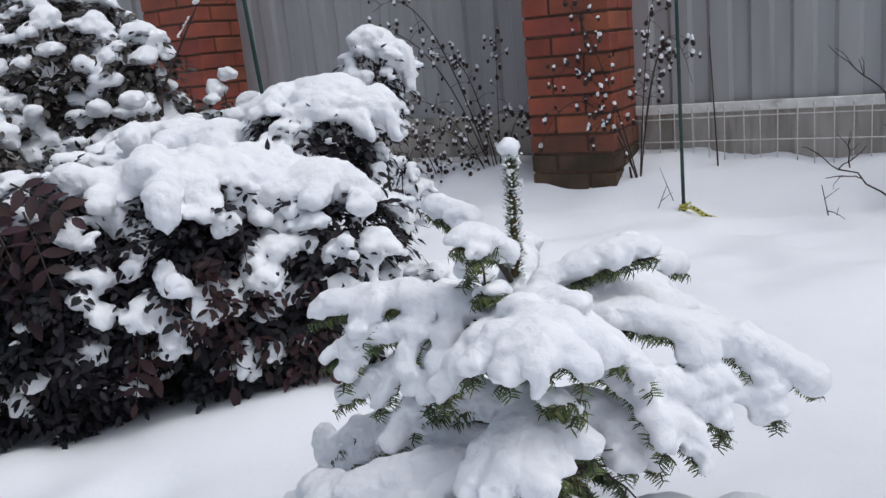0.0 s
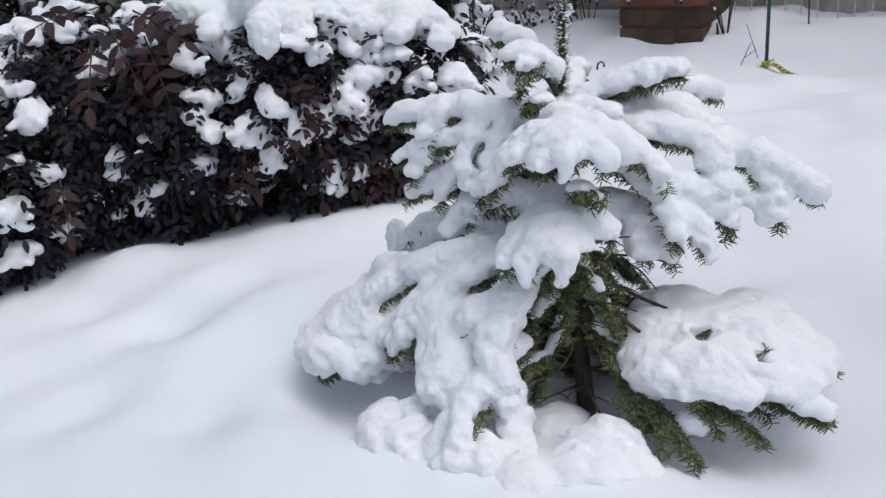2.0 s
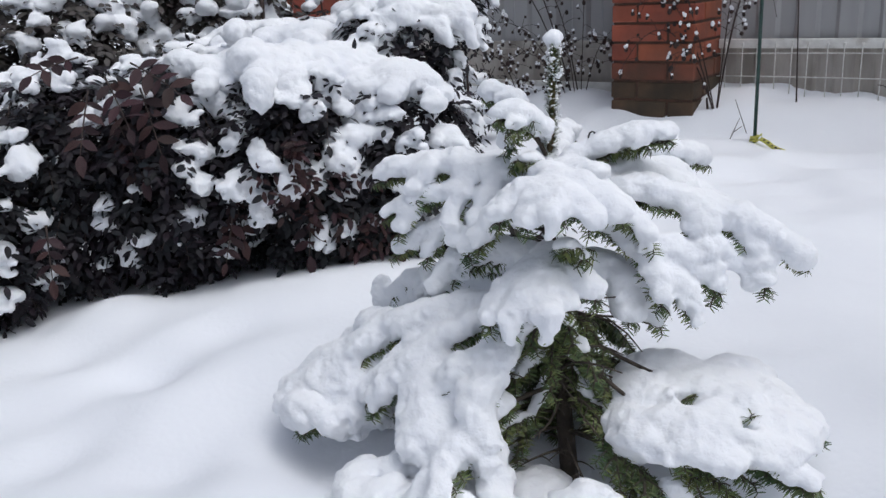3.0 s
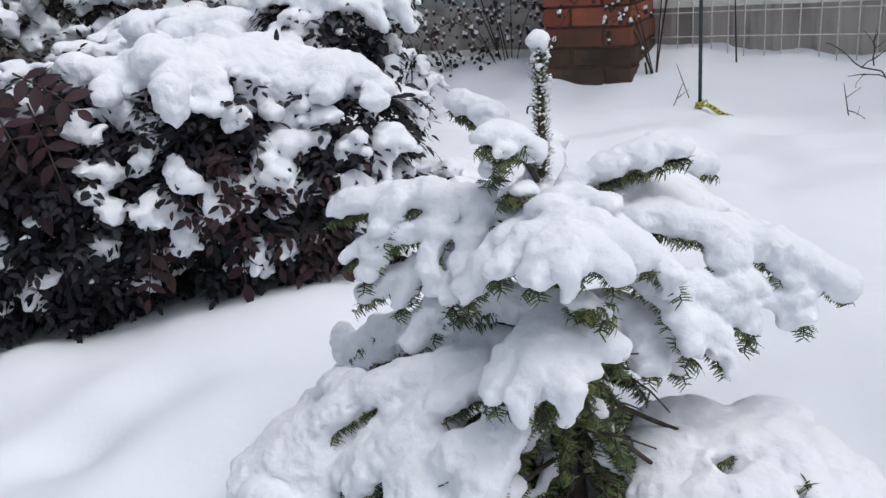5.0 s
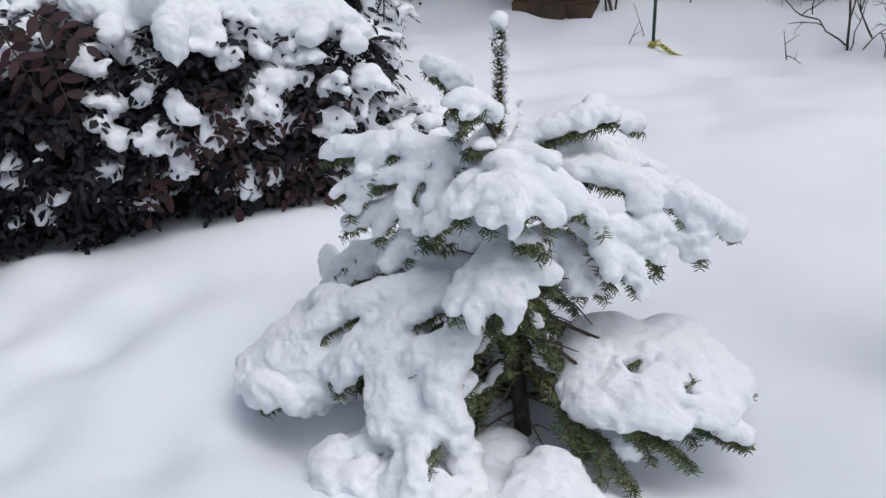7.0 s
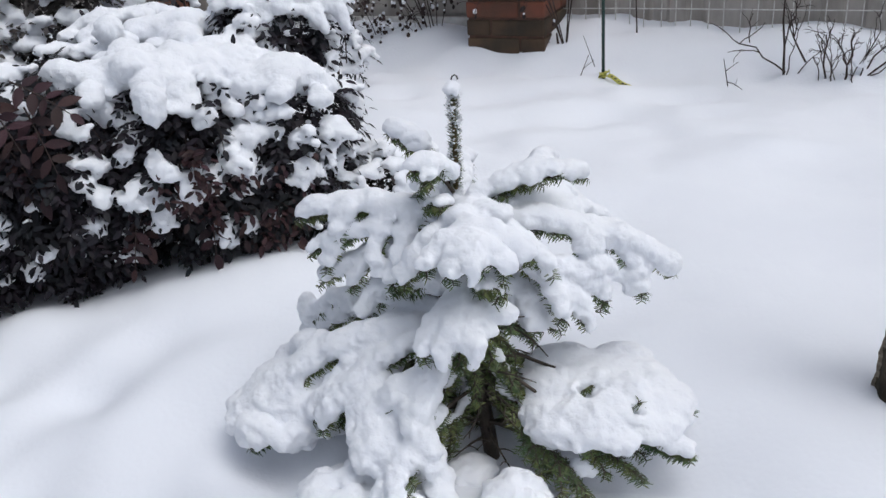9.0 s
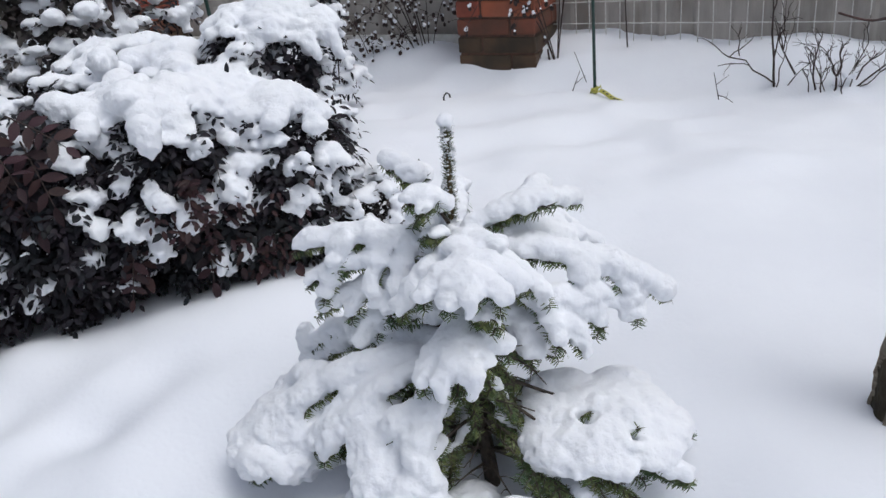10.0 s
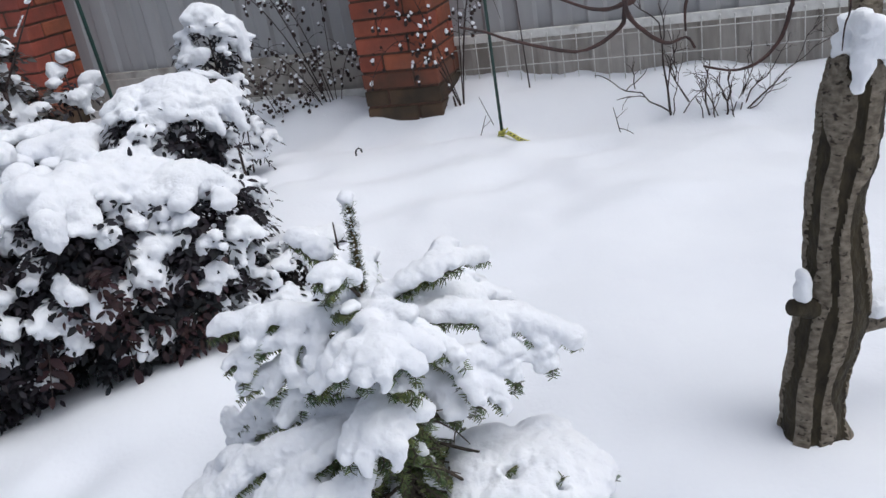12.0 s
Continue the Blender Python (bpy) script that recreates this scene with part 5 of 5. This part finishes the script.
shrub("snowy_sapling", (-0.66, 2.85, 0.0), "thin sapling bent under lumps of snow", "sapling", [(-0.64, 2.84, 0.55, 0.06, 0.05, 0.06)], PURPLE, ((-0.9, 2.6, 0.3), (-0.4, 3.0, 0.76)),
      [(-0.62, 2.84, 0.66, 0.030, 0.025, 0.022), (-0.67, 2.84, 0.62, 0.025, 0.025, 0.03), (-0.56, 2.84, 0.57, 0.045, 0.04, 0.03), (-0.62, 2.8, 0.53, 0.05, 0.04, 0.025)], 51, fans=0.7, inner=6, cover=0.62, crest=0.7, load=0.011, leaf_label="small dark leaves", leaf=0.03,
      stems=[((-0.62, 2.9, -0.05), (-0.64, 2.84, 0.62), 0.0, 0.006)])

# small drooping shrub by the fence
shrub("drooping_shrub", (-0.12, 3.13, 0.08), "small drooping shrub with snow on its twigs by the fence", "shrub", [(-0.11, 3.13, 0.20, 0.075, 0.07, 0.12), (-0.20, 3.10, 0.22, 0.07, 0.06, 0.12)], PURPLE, ((-0.4, 2.9, 0.0), (0.08, 3.32, 0.46)),
      [(-0.12, 3.11, 0.29, 0.035, 0.03, 0.022), (-0.07, 3.10, 0.24, 0.028, 0.025, 0.02), (-0.20, 3.08, 0.31, 0.04, 0.03, 0.025)], 53, fans=1.0, inner=24, cover=0.66, crest=0.6, load=0.011, leaf_label="narrow hanging dark leaves", leaf=0.034, wide=0.75, droop=1.2, pairs=(2, 3),
      stems=[((-0.12, 3.15, 0.04), (-0.10, 3.12, 0.30), 0.0, 0.004), ((-0.10, 3.12, 0.24), (-0.055, 3.11, 0.33), 0.0, 0.0025)])


# ---- bare and seeded plants along the fence ----
def build_pod_bush(name, at_, label, canes, pods, seed):
    """Arching thin canes hung with dark dry pods, each with a cap of snow."""
    root = empty(name, at_, label, "seeded shrub")
    o = np.array(at_, float)
    rng = np.random.default_rng(seed)
    for a, c, lift, r in canes:
        b = Bag()
        b.add(*tube(bend(a, c, lift, 12), np.linspace(r * 0.85, r * 0.3, 12), 5))
        child("cane", b.mesh("cane", STEM, o), root)
    pv, pf = tube([(0, 0, -0.012), (0, 0, -0.008), (0, 0, 0), (0, 0, 0.006)], [0.0025, 0.0070, 0.0075, 0.003], 6)
    pod = mesh("pod", pv, pf, POD)
    lumpy = []
    for i in range(4):
        w = random.Random(seed + i)
        line = [(0, 0, -0.003), (w.uniform(-0.001, 0.001), 0.001, 0.0), (w.uniform(-0.003, 0.003), w.uniform(-0.003, 0.003), 0.004), (w.uniform(-0.004, 0.004), w.uniform(-0.003, 0.003), 0.009), (w.uniform(-0.004, 0.004), w.uniform(-0.003, 0.003), 0.0125), (0, 0, 0.014)]
        cv, cf = tube(line, [0.004, 0.0075, 0.0092, w.uniform(0.005, 0.009), 0.005, 0.002], 8, 0.2, w)
        lumpy.append(mesh("snow_cap", cv, cf, SNOW))
    tw = Bag()
    for _ in range(pods):
        a, c, lift, r = canes[int(rng.integers(len(canes)))]
        s = rng.uniform(0.25, 1.0)
        base = V(*a) + (V(*c) - V(*a)) * s + V(0, 0, lift * 4 * s * (1 - s))
        p = base + rng.normal(size=3) * V(0.035, 0.025, 0.03)
        tw.add(*tube(bend(base, p, 0.01, 4), [0.0012, 0.001, 0.0009, 0.0008], 4))
        ob = child("pod", pod, root)
        k = rng.uniform(0.6, 1.2)
        ob.location, ob.scale, ob.rotation_euler = p - o, (k, k, k * rng.uniform(0.8, 1.3)), (rng.uniform(-0.5, 0.5), rng.uniform(-0.5, 0.5), 0)
        if rng.random() < 0.72:
            sc = child("snow_cap", lumpy[int(rng.integers(4))], root, "tiny cap of snow")
            g = rng.uniform(0.40, 1.02)
            sc.rotation_euler = (rng.uniform(-0.4, 0.4), rng.uniform(-0.4, 0.4), rng.uniform(0, 6))
            sc.location, sc.scale = p - o + V(0, 0, 0.007 * k), (g * rng.uniform(0.8, 1.2), g * 0.9, g * rng.uniform(0.7, 1.35))
    child("twiggery", tw.mesh("twiggery", STEM, o), root, "hair-thin dark twigs", "stuff")


build_pod_bush("pod_shrub", (0.28, 3.70, 0.1), "dry arching shrub hung with dark snow-capped pods",
               [((0.299, 3.685, 0.017), (-0.171, 3.739, 0.744), 0.22, 0.004), ((0.310, 3.685, 0.017), (0.128, 3.696, 0.615), 0.16, 0.004), ((0.288, 3.696, 0.017), (-0.107, 3.760, 0.445), 0.16, 0.0035), ((0.288, 3.685, 0.017), (-0.043, 3.632, 0.274), 0.16, 0.003),
                ((0.054, 3.739, 0.017), (-0.128, 3.696, 0.274), 0.14, 0.003), ((0.299, 3.685, 0.017), (0.449, 3.589, 0.338), 0.16, 0.003), ((0.288, 3.685, 0.017), (0.214, 3.632, 0.380), 0.10, 0.003), ((0.107, 3.739, 0.017), (0.214, 3.653, 0.188), 0.08, 0.003),
                ((0.299, 3.685, 0.017), (0.321, 3.653, 0.701), 0.04, 0.003), ((0.064, 3.739, 0.007), (0.021, 3.685, 0.210), 0.06, 0.0025), ((0.28, 3.69, 0.06), (-0.169, 3.620, 0.838), 0.30, 0.004)], 270, 61)
build_pod_bush("pod_shrub", (0.80, 3.26, 0.1), "dry arching shrub hung with dark snow-capped pods before the brick pier",
               [((0.80, 3.27, 0.08), (0.42, 3.33, 0.24), 0.26, 0.0035), ((0.80, 3.27, 0.08), (0.55, 3.25, 0.80), 0.10, 0.0035), ((0.80, 3.27, 0.08), (0.88, 3.24, 0.80), 0.14, 0.0035), ((0.80, 3.27, 0.08), (0.98, 3.16, 0.46), 0.34, 0.003),
                ((0.80, 3.27, 0.08), (0.92, 3.2, 0.56), 0.20, 0.0025), ((0.8, 3.27, 0.06), (0.50, 3.30, 0.52), 0.20, 0.003), ((0.8, 3.27, 0.06), (0.62, 3.22, 0.30), 0.14, 0.0025)], 150, 62)


def twig_tree(a, d, length, r, depth, rng, parent, o, name="cane"):
    """A forking bare cane; every fork is a part of its own."""
    q = V(*a) + unit(d) * length
    line = bend(a, q, rng.uniform(-0.05, 0.12) * length, 6, rng.uniform(-0.14, 0.14) * length)
    line[1:-1] += rng.normal(size=(4, 3)) * 0.022 * length
    b = Bag()
    b.add(*tube(line, np.linspace(r, r * 0.55, 6), 5, 0.15, random.Random(int(r * 1e6))))
    child(name, b.mesh(name, STEM, o), parent)
    if depth:
        for _ in range(int(rng.integers(2, 5))):
            k = int(rng.integers(2, 6))
            twig_tree(line[k], unit(d) + rng.normal(size=3) * V(0.6, 0.5, 0.45), length * rng.uniform(0.3, 0.6), r * 0.6, depth - 1, rng, parent, o, "twig")


def build_rose():
    """Low leafless rose canes standing in the snow."""
    at_ = (1.55, 2.75, 0.04)
    root = empty("bare_rose", at_, "leafless dark thorny rose canes standing in snow", "bare shrub")
    rng = np.random.default_rng(71)
    o = np.array(at_)
    for a, c, w, n in (((1.500, 2.74, 0.0), (1.468, 2.74, 0.40), 0.0065, 2), ((1.500, 2.74, 0.05), (1.300, 2.76, 0.185), 0.0048, 1), ((1.40, 2.75, 0.13), (1.275, 2.74, 0.145), 0.0028, 1), ((1.36, 2.75, 0.17), (1.365, 2.75, 0.275), 0.0030, 1),
                       ((1.555, 2.70, 0.09), (1.488, 2.70, 0.25), 0.0050, 2), ((1.600, 2.66, 0.0), (1.606, 2.67, 0.19), 0.0055, 3), ((1.59, 2.66, 0.02), (1.55, 2.64, 0.12), 0.0030, 1), ((1.655, 2.62, 0.0), (1.672, 2.60, 0.20), 0.0058, 3),
                       ((1.672, 2.60, 0.15), (1.600, 2.58, 0.13), 0.0030, 1), ((1.722, 2.62, 0.0), (1.860, 2.62, 0.18), 0.0045, 3), ((1.722, 2.62, 0.02), (2.02, 2.68, 0.20), 0.0042, 3), ((1.72, 2.62, 0.03), (1.765, 2.60, 0.20), 0.0038, 2),
                       ((1.73, 2.62, 0.02), (1.84, 2.60, 0.10), 0.0036, 2), ((1.70, 2.60, 0.0), (1.66, 2.58, 0.12), 0.0032, 2), ((1.52, 2.72, 0.02), (1.62, 2.70, 0.13), 0.0030, 1), ((1.66, 2.64, 0.0), (1.60, 2.62, 0.15), 0.0028, 1), ((1.50, 2.74, 0.02), (1.53, 2.73, 0.20), 0.0030, 2), ((1.63, 2.64, 0.0), (1.58, 2.63, 0.17), 0.0034, 2), ((1.68, 2.61, 0.02), (1.74, 2.60, 0.15), 0.0030, 2), ((1.74, 2.62, 0.03), (1.93, 2.64, 0.12), 0.0030, 2), ((1.62, 2.66, 0.0), (1.66, 2.65, 0.13), 0.0026, 1)):
        twig_tree(a, V(*c) - V(*a), float(np.linalg.norm(V(*c) - V(*a))), w * 0.78, n, rng, root, o)
    clay = Clay((1.3, 2.5, -0.02), (2.1, 2.95, 0.45), 0.006, 0.004)
    for _ in range(40):
        p = V(rng.uniform(1.58, 1.76), rng.uniform(2.59, 2.65), rng.uniform(0.02, 0.11))
        clay.blob(p, rng.uniform(0.003, 0.008), 0.004, rng.uniform(0.003, 0.006), 1.0)
    snow_parts(clay, root, "bit of snow caught on the canes", least=20, most=40, rough=0.0012)


build_rose()


def lone_twig(a, c, lift, r, label, fork=True):
    rng = np.random.default_rng(int(abs(a[0]) * 1000) + 3)
    b = Bag()
    b.add(*tube(bend(a, c, lift, 8), np.linspace(r, r * 0.5, 8), 5))
    if fork:
        p = V(*a) * 0.45 + V(*c) * 0.55
        b.add(*tube(bend(p, p + V(rng.uniform(-0.03, 0.05), 0, 0.03), 0, 4), [r * 0.6, r * 0.5, r * 0.4, r * 0.3], 4))
    ob = new("twig", b.mesh("twig", STEM, a))
    ob.location = a
    tagged(ob, label, "twig", "twigs in the snow")


lone_twig((1.267, 2.70, 0.03), (1.245, 2.70, 0.133), 0.0, 0.0022, "thin bare twig poking out of the snow")
lone_twig((1.262, 2.70, 0.045), (1.316, 2.69, 0.015), 0.006, 0.002, "thin bare twig lying on the snow")
lone_twig((0.788, 3.03, 0.0), (0.835, 3.03, 0.116), 0.0, 0.0022, "thin bare twig poking out of the snow")
lone_twig((0.774, 3.30, 0.0), (0.717, 3.30, 0.185), 0.0, 0.0022, "thin leaning stalk before the brick pier", False)
lone_twig((0.90, 3.12, 0.0), (0.84, 3.13, 0.17), 0.0, 0.0020, "thin leaning stalk beside the stake", False)
lone_twig((1.10, 3.40, 0.03), (1.045, 3.40, 0.17), 0.0, 0.002, "thin leaning stalk near the fence", False)
lone_twig((1.109, 3.27, 0.02), (1.085, 3.28, 0.62), 0.0, 0.0038, "tall thin dark stalk near the fence", False)
lone_twig((0.78, 3.27, 0.02), (0.765, 3.28, 0.16), 0.0, 0.008, "short dark stump of a cane by the pier", False)


# ---- garden stakes, tape and a hose hook ----
def build_stake(a, top, label):
    root = empty("garden_stake", tuple(a), label, "garden stake", "garden stakes")
    b = Bag()
    b.add(*tube([V(*a), V(*top)], [0.0065, 0.0065], 8))
    child("rod", b.mesh("rod", GREEN, a), root)
    b = Bag()
    d = unit(V(*top) - V(*a))
    for i in range(28):  # moulded rings
        p = V(*a) + d * (0.03 + i * 0.045)
        if p[2] < top[2]:
            b.add(*tube([p - d * 0.002, p + d * 0.002], [0.0075, 0.0075], 8))
    child("ribbing", b.mesh("ribbing", GREEN, a), root, "fine moulded green ribs", "stuff")


build_stake((0.872, 2.95, -0.05), (0.868, 2.96, 1.5), "dark green ridged garden stake in the snow")
build_stake((-0.49, 2.85, -0.05), (-0.535, 2.74, 1.3), "dark green ridged garden stake leaning by the fence")


def build_tape():
    a = V(0.872, 2.95, 0.055)
    root = empty("marker_tape", tuple(a), "yellow plastic marker tape with black print tied to a stake", "marker tape")
    b = Bag()
    for i in range(3):
        q = np.linspace(0, 2 * math.pi, 14)
        b.add(*tube([(0.011 * math.cos(t), 0.011 * math.sin(t), 0.006 * i - 0.006 + 0.004 * math.sin(t + i)) for t in q], 0.0032, 5))
    for s in (-1, 1):
        b.add(*tube([(0, -0.012, 0), (s * 0.018, -0.018, 0.012 + 0.004 * s), (s * 0.022, -0.016, -0.006), (0, -0.012, -0.004)], [0.003, 0.005, 0.004, 0.002], 5))
    child("knot", b.mesh("knot", YELLOW), root)
    e = V(0.945, 2.83, 0.022) - a
    p0 = V(0.012, -0.02, 0.0)
    d = unit(e - p0)
    L = np.linalg.norm(e - p0)
    sd = unit(np.cross(d, V(0.1, -0.85, 0.5)))
    up = np.cross(sd, d)
    v, f = [], []
    for i in range(9):
        c = p0 + d * L * i / 8 + up * 0.004 * math.sin(i)
        for s in (-1, 1):
            for h in (0, 0.0008):
                v.append(c + sd * 0.0095 * s + up * h)
    for i in range(8):
        k = 4 * i
        f += [[k, k + 4, k + 6, k + 2], [k + 1, k + 3, k + 7, k + 5], [k, k + 1, k + 5, k + 4], [k + 2, k + 6, k + 7, k + 3]]
    f += [[0, 2, 3, 1], [32, 33, 35, 34]]
    child("strip", mesh("strip", v, f, YELLOW), root)
    for i, w in enumerate((0.008, 0.011, 0.006, 0.012, 0.009)):
        c = p0 + d * L * (0.2 + 0.15 * i) + up * (0.0035 + 0.004 * math.sin(8 * (0.2 + 0.15 * i)))
        vv, ff = bevel_box(w, 0.007, 0.001, 0.0002)
        m = Matrix((d, sd, up)).transposed()
        child("print_bar", mesh("print_bar", [np.array(m @ Vector(q)) + c for q in vv], ff, BLACK, False), root)


build_tape()
b = Bag()
b.add(*tube([(-0.013, 0, -0.05), (-0.012, 0, 0.012), (-0.008, 0, 0.024), (0.002, 0, 0.030), (0.011, 0, 0.024), (0.014, 0, 0.010)], 0.0035, 7))
hook = new("hose_hook", b.mesh("hose_hook", BLACK))
hook.location = (0.304, 3.082, float(ground_z(np.array([0.304]), np.array([3.082]))[0]))
tagged(hook, "small black bent hook poking out of the snow", "hook")


# ---- old fruit tree at the edge ----
def build_fruit_tree():
    at_ = (0.80, 0.83, 0.0)
    root = empty("fruit_tree", at_, "old leaning fruit tree with furrowed bark and snow", "fruit tree")
    o = np.array(at_)
    rng = np.random.default_rng(81)
    line = np.array([(0.812, 0.83, -0.10), (0.806, 0.83, -0.02), (0.803, 0.83, 0.03), (0.804, 0.83, 0.09), (0.813, 0.83, 0.145), (0.828, 0.83, 0.198), (0.838, 0.83, 0.238), (0.845, 0.83, 0.278), (0.844, 0.83, 0.34), (0.838, 0.83, 0.40), (0.842, 0.83, 0.47), (0.856, 0.83, 0.522), (0.863, 0.83, 0.566), (0.870, 0.83, 0.627), (0.876, 0.83, 0.66), (0.880, 0.83, 0.68)])
    rad = [0.070, 0.062, 0.0590, 0.0560, 0.0570, 0.0620, 0.0640, 0.0590, 0.0550, 0.0500, 0.0510, 0.0560, 0.0555, 0.0540, 0.0490, 0.034]
    rad = [0.87 * q for q in rad]
    k = 260
    s = np.linspace(0, len(line) - 1, k)
    pts = np.stack([np.interp(s, np.arange(len(line)), line[:, i]) for i in range(3)], 1)
    ease = np.array([1, 2, 3, 4, 3, 2, 1]) / 16
    for i in range(3):
        pts[3:-3, i] = np.convolve(pts[:, i], ease, "valid")
    rr = np.interp(s, np.arange(len(line)), rad)
    sides = 150
    v, f = tube(pts, rr, sides)
    ang = np.tile(np.arange(sides) / sides * 2 * math.pi, k)
    axis = np.repeat(pts, sides, 0)
    out = (v - axis) / np.linalg.norm(v - axis, axis=1)[:, None]
    zz = axis[:, 2]
    # upright plates parted by winding cracks
    q = np.stack([np.cos(ang) * 1.1, np.sin(ang) * 1.1, zz * 9], 1)
    wind = ang * 5 + 4.6 * lumps(q * V(1, 1, 0.8), 0.8, 12) + 1.7 * lumps(q, 1.5, 13)
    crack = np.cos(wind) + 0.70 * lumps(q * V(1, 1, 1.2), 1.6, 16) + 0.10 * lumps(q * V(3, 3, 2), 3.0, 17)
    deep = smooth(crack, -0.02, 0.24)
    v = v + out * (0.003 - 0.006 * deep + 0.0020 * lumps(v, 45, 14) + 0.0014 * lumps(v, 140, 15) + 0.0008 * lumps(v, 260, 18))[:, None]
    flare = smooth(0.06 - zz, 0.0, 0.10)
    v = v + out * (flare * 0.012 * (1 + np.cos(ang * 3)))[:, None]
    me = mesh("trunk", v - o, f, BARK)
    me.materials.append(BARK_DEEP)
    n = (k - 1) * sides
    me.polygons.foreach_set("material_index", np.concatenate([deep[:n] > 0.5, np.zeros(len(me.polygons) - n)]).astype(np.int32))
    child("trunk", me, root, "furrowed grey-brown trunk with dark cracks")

    def limb(name, p, q, lift, r0, r1, mat=BARK, n=10, wob=0.06):
        b = Bag()
        b.add(*tube(bend(p, q, lift, n), np.linspace(r0, r1, n), 12, wob, random.Random(int(r0 * 1e5))))
        return child(name, b.mesh(name, mat, o), root)

    limb("limb", (0.85, 0.83, 0.206), (1.12, 0.85, 0.200), 0.0, 0.017, 0.014)
    limb("limb", (0.895, 0.84, 0.63), (1.15, 0.82, 1.00), -0.02, 0.036, 0.02)
    limb("limb", (0.905, 0.86, 0.64), (1.02, 1.02, 1.10), 0.0, 0.026, 0.016)
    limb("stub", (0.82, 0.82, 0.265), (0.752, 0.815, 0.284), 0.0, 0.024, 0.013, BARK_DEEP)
    limb("limb", (0.985, 0.965, 0.98), (0.54, 0.925, 0.965), 0.035, 0.013, 0.006)
    # drooping red-brown shoots
    def shoot(pts, r):
        pts = np.array(pts, float)
        s = np.linspace(0, len(pts) - 1, 24)
        fine = []
        for t in s:
            i = min(int(t), len(pts) - 2)
            u = t - i
            p0, p1, p2, p3 = pts[max(0, i - 1)], pts[i], pts[i + 1], pts[min(len(pts) - 1, i + 2)]
            fine.append(0.5 * (2 * p1 + (p2 - p0) * u + (2 * p0 - 5 * p1 + 4 * p2 - p3) * u * u + (3 * p1 - p0 - 3 * p2 + p3) * u ** 3))
        b = Bag()
        b.add(*tube(fine, np.linspace(r * 1.0, r * 0.42, 24), 7, 0.22, random.Random(3)))
        child("shoot", b.mesh("shoot", REDTWIG, o), root, "drooping red-brown shoot")
    shoot([(0.575, 0.930, 0.975), (0.568, 0.950, 0.844), (0.559, 0.950, 0.779), (0.553, 0.950, 0.759), (0.514, 0.950, 0.738), (0.468, 0.950, 0.735), (0.378, 0.950, 0.769), (0.341, 0.950, 0.788), (0.304, 0.950, 0.801)], 0.0042)
    shoot([(0.545, 0.925, 0.965), (0.537, 0.900, 0.836), (0.543, 0.900, 0.783), (0.566, 0.900, 0.754), (0.601, 0.900, 0.730), (0.633, 0.900, 0.733), (0.646, 0.900, 0.714)], 0.0045)
    shoot([(0.812, 0.950, 1.000), (0.806, 0.900, 0.782), (0.804, 0.900, 0.741), (0.787, 0.900, 0.701), (0.753, 0.900, 0.674), (0.710, 0.900, 0.668), (0.659, 0.900, 0.684)], 0.0042)
    shoot([(0.590, 0.930, 0.975), (0.571, 0.920, 0.817), (0.538, 0.920, 0.794), (0.498, 0.920, 0.796), (0.444, 0.920, 0.822)], 0.005)
    shoot([(0.640, 0.932, 0.985), (0.637, 0.900, 0.819), (0.632, 0.900, 0.771), (0.632, 0.900, 0.742)], 0.0035)
    shoot([(0.900, 0.955, 1.000), (0.832, 0.800, 0.784), (0.825, 0.800, 0.723), (0.822, 0.800, 0.691)], 0.002)
    clay = Clay((0.70, 0.70, 0.12), (1.15, 1.0, 0.84), 0.0044, 0.0026)
    for _ in range(130):
        g = rng.uniform(0.006, 0.015)
        x = rng.uniform(0.845, 0.99)
        clay.blob((x, rng.uniform(0.762, 0.84), rng.uniform(0.664, 0.722) + 0.012 * math.cos((x - 0.86) * 40)), g * 1.1, g, g, 1.0)
    clay.cap((0.838, 0.780, 0.690), (0.835, 0.780, 0.675), 0.012, 0.010, 1.0)
    clay.cap((0.842, 0.775, 0.668), (0.832, 0.775, 0.638), 0.014, 0.010, 1.0)
    clay.cap((0.850, 0.782, 0.700), (0.845, 0.785, 0.735), 0.020, 0.012, 1.0)
    clay.blob((0.772, 0.815, 0.318), 0.014, 0.018, 0.032, 1.0)
    clay.cap((0.920, 0.828, 0.240), (1.10, 0.85, 0.238), 0.026, 0.026, 1.2)
    snow_parts(clay, root, "lump of snow caught on the tree", rough=0.0030, seed=9, big=0.0, fine=0.0026, melt=1, blur=(), swell=0.0)


build_fruit_tree()
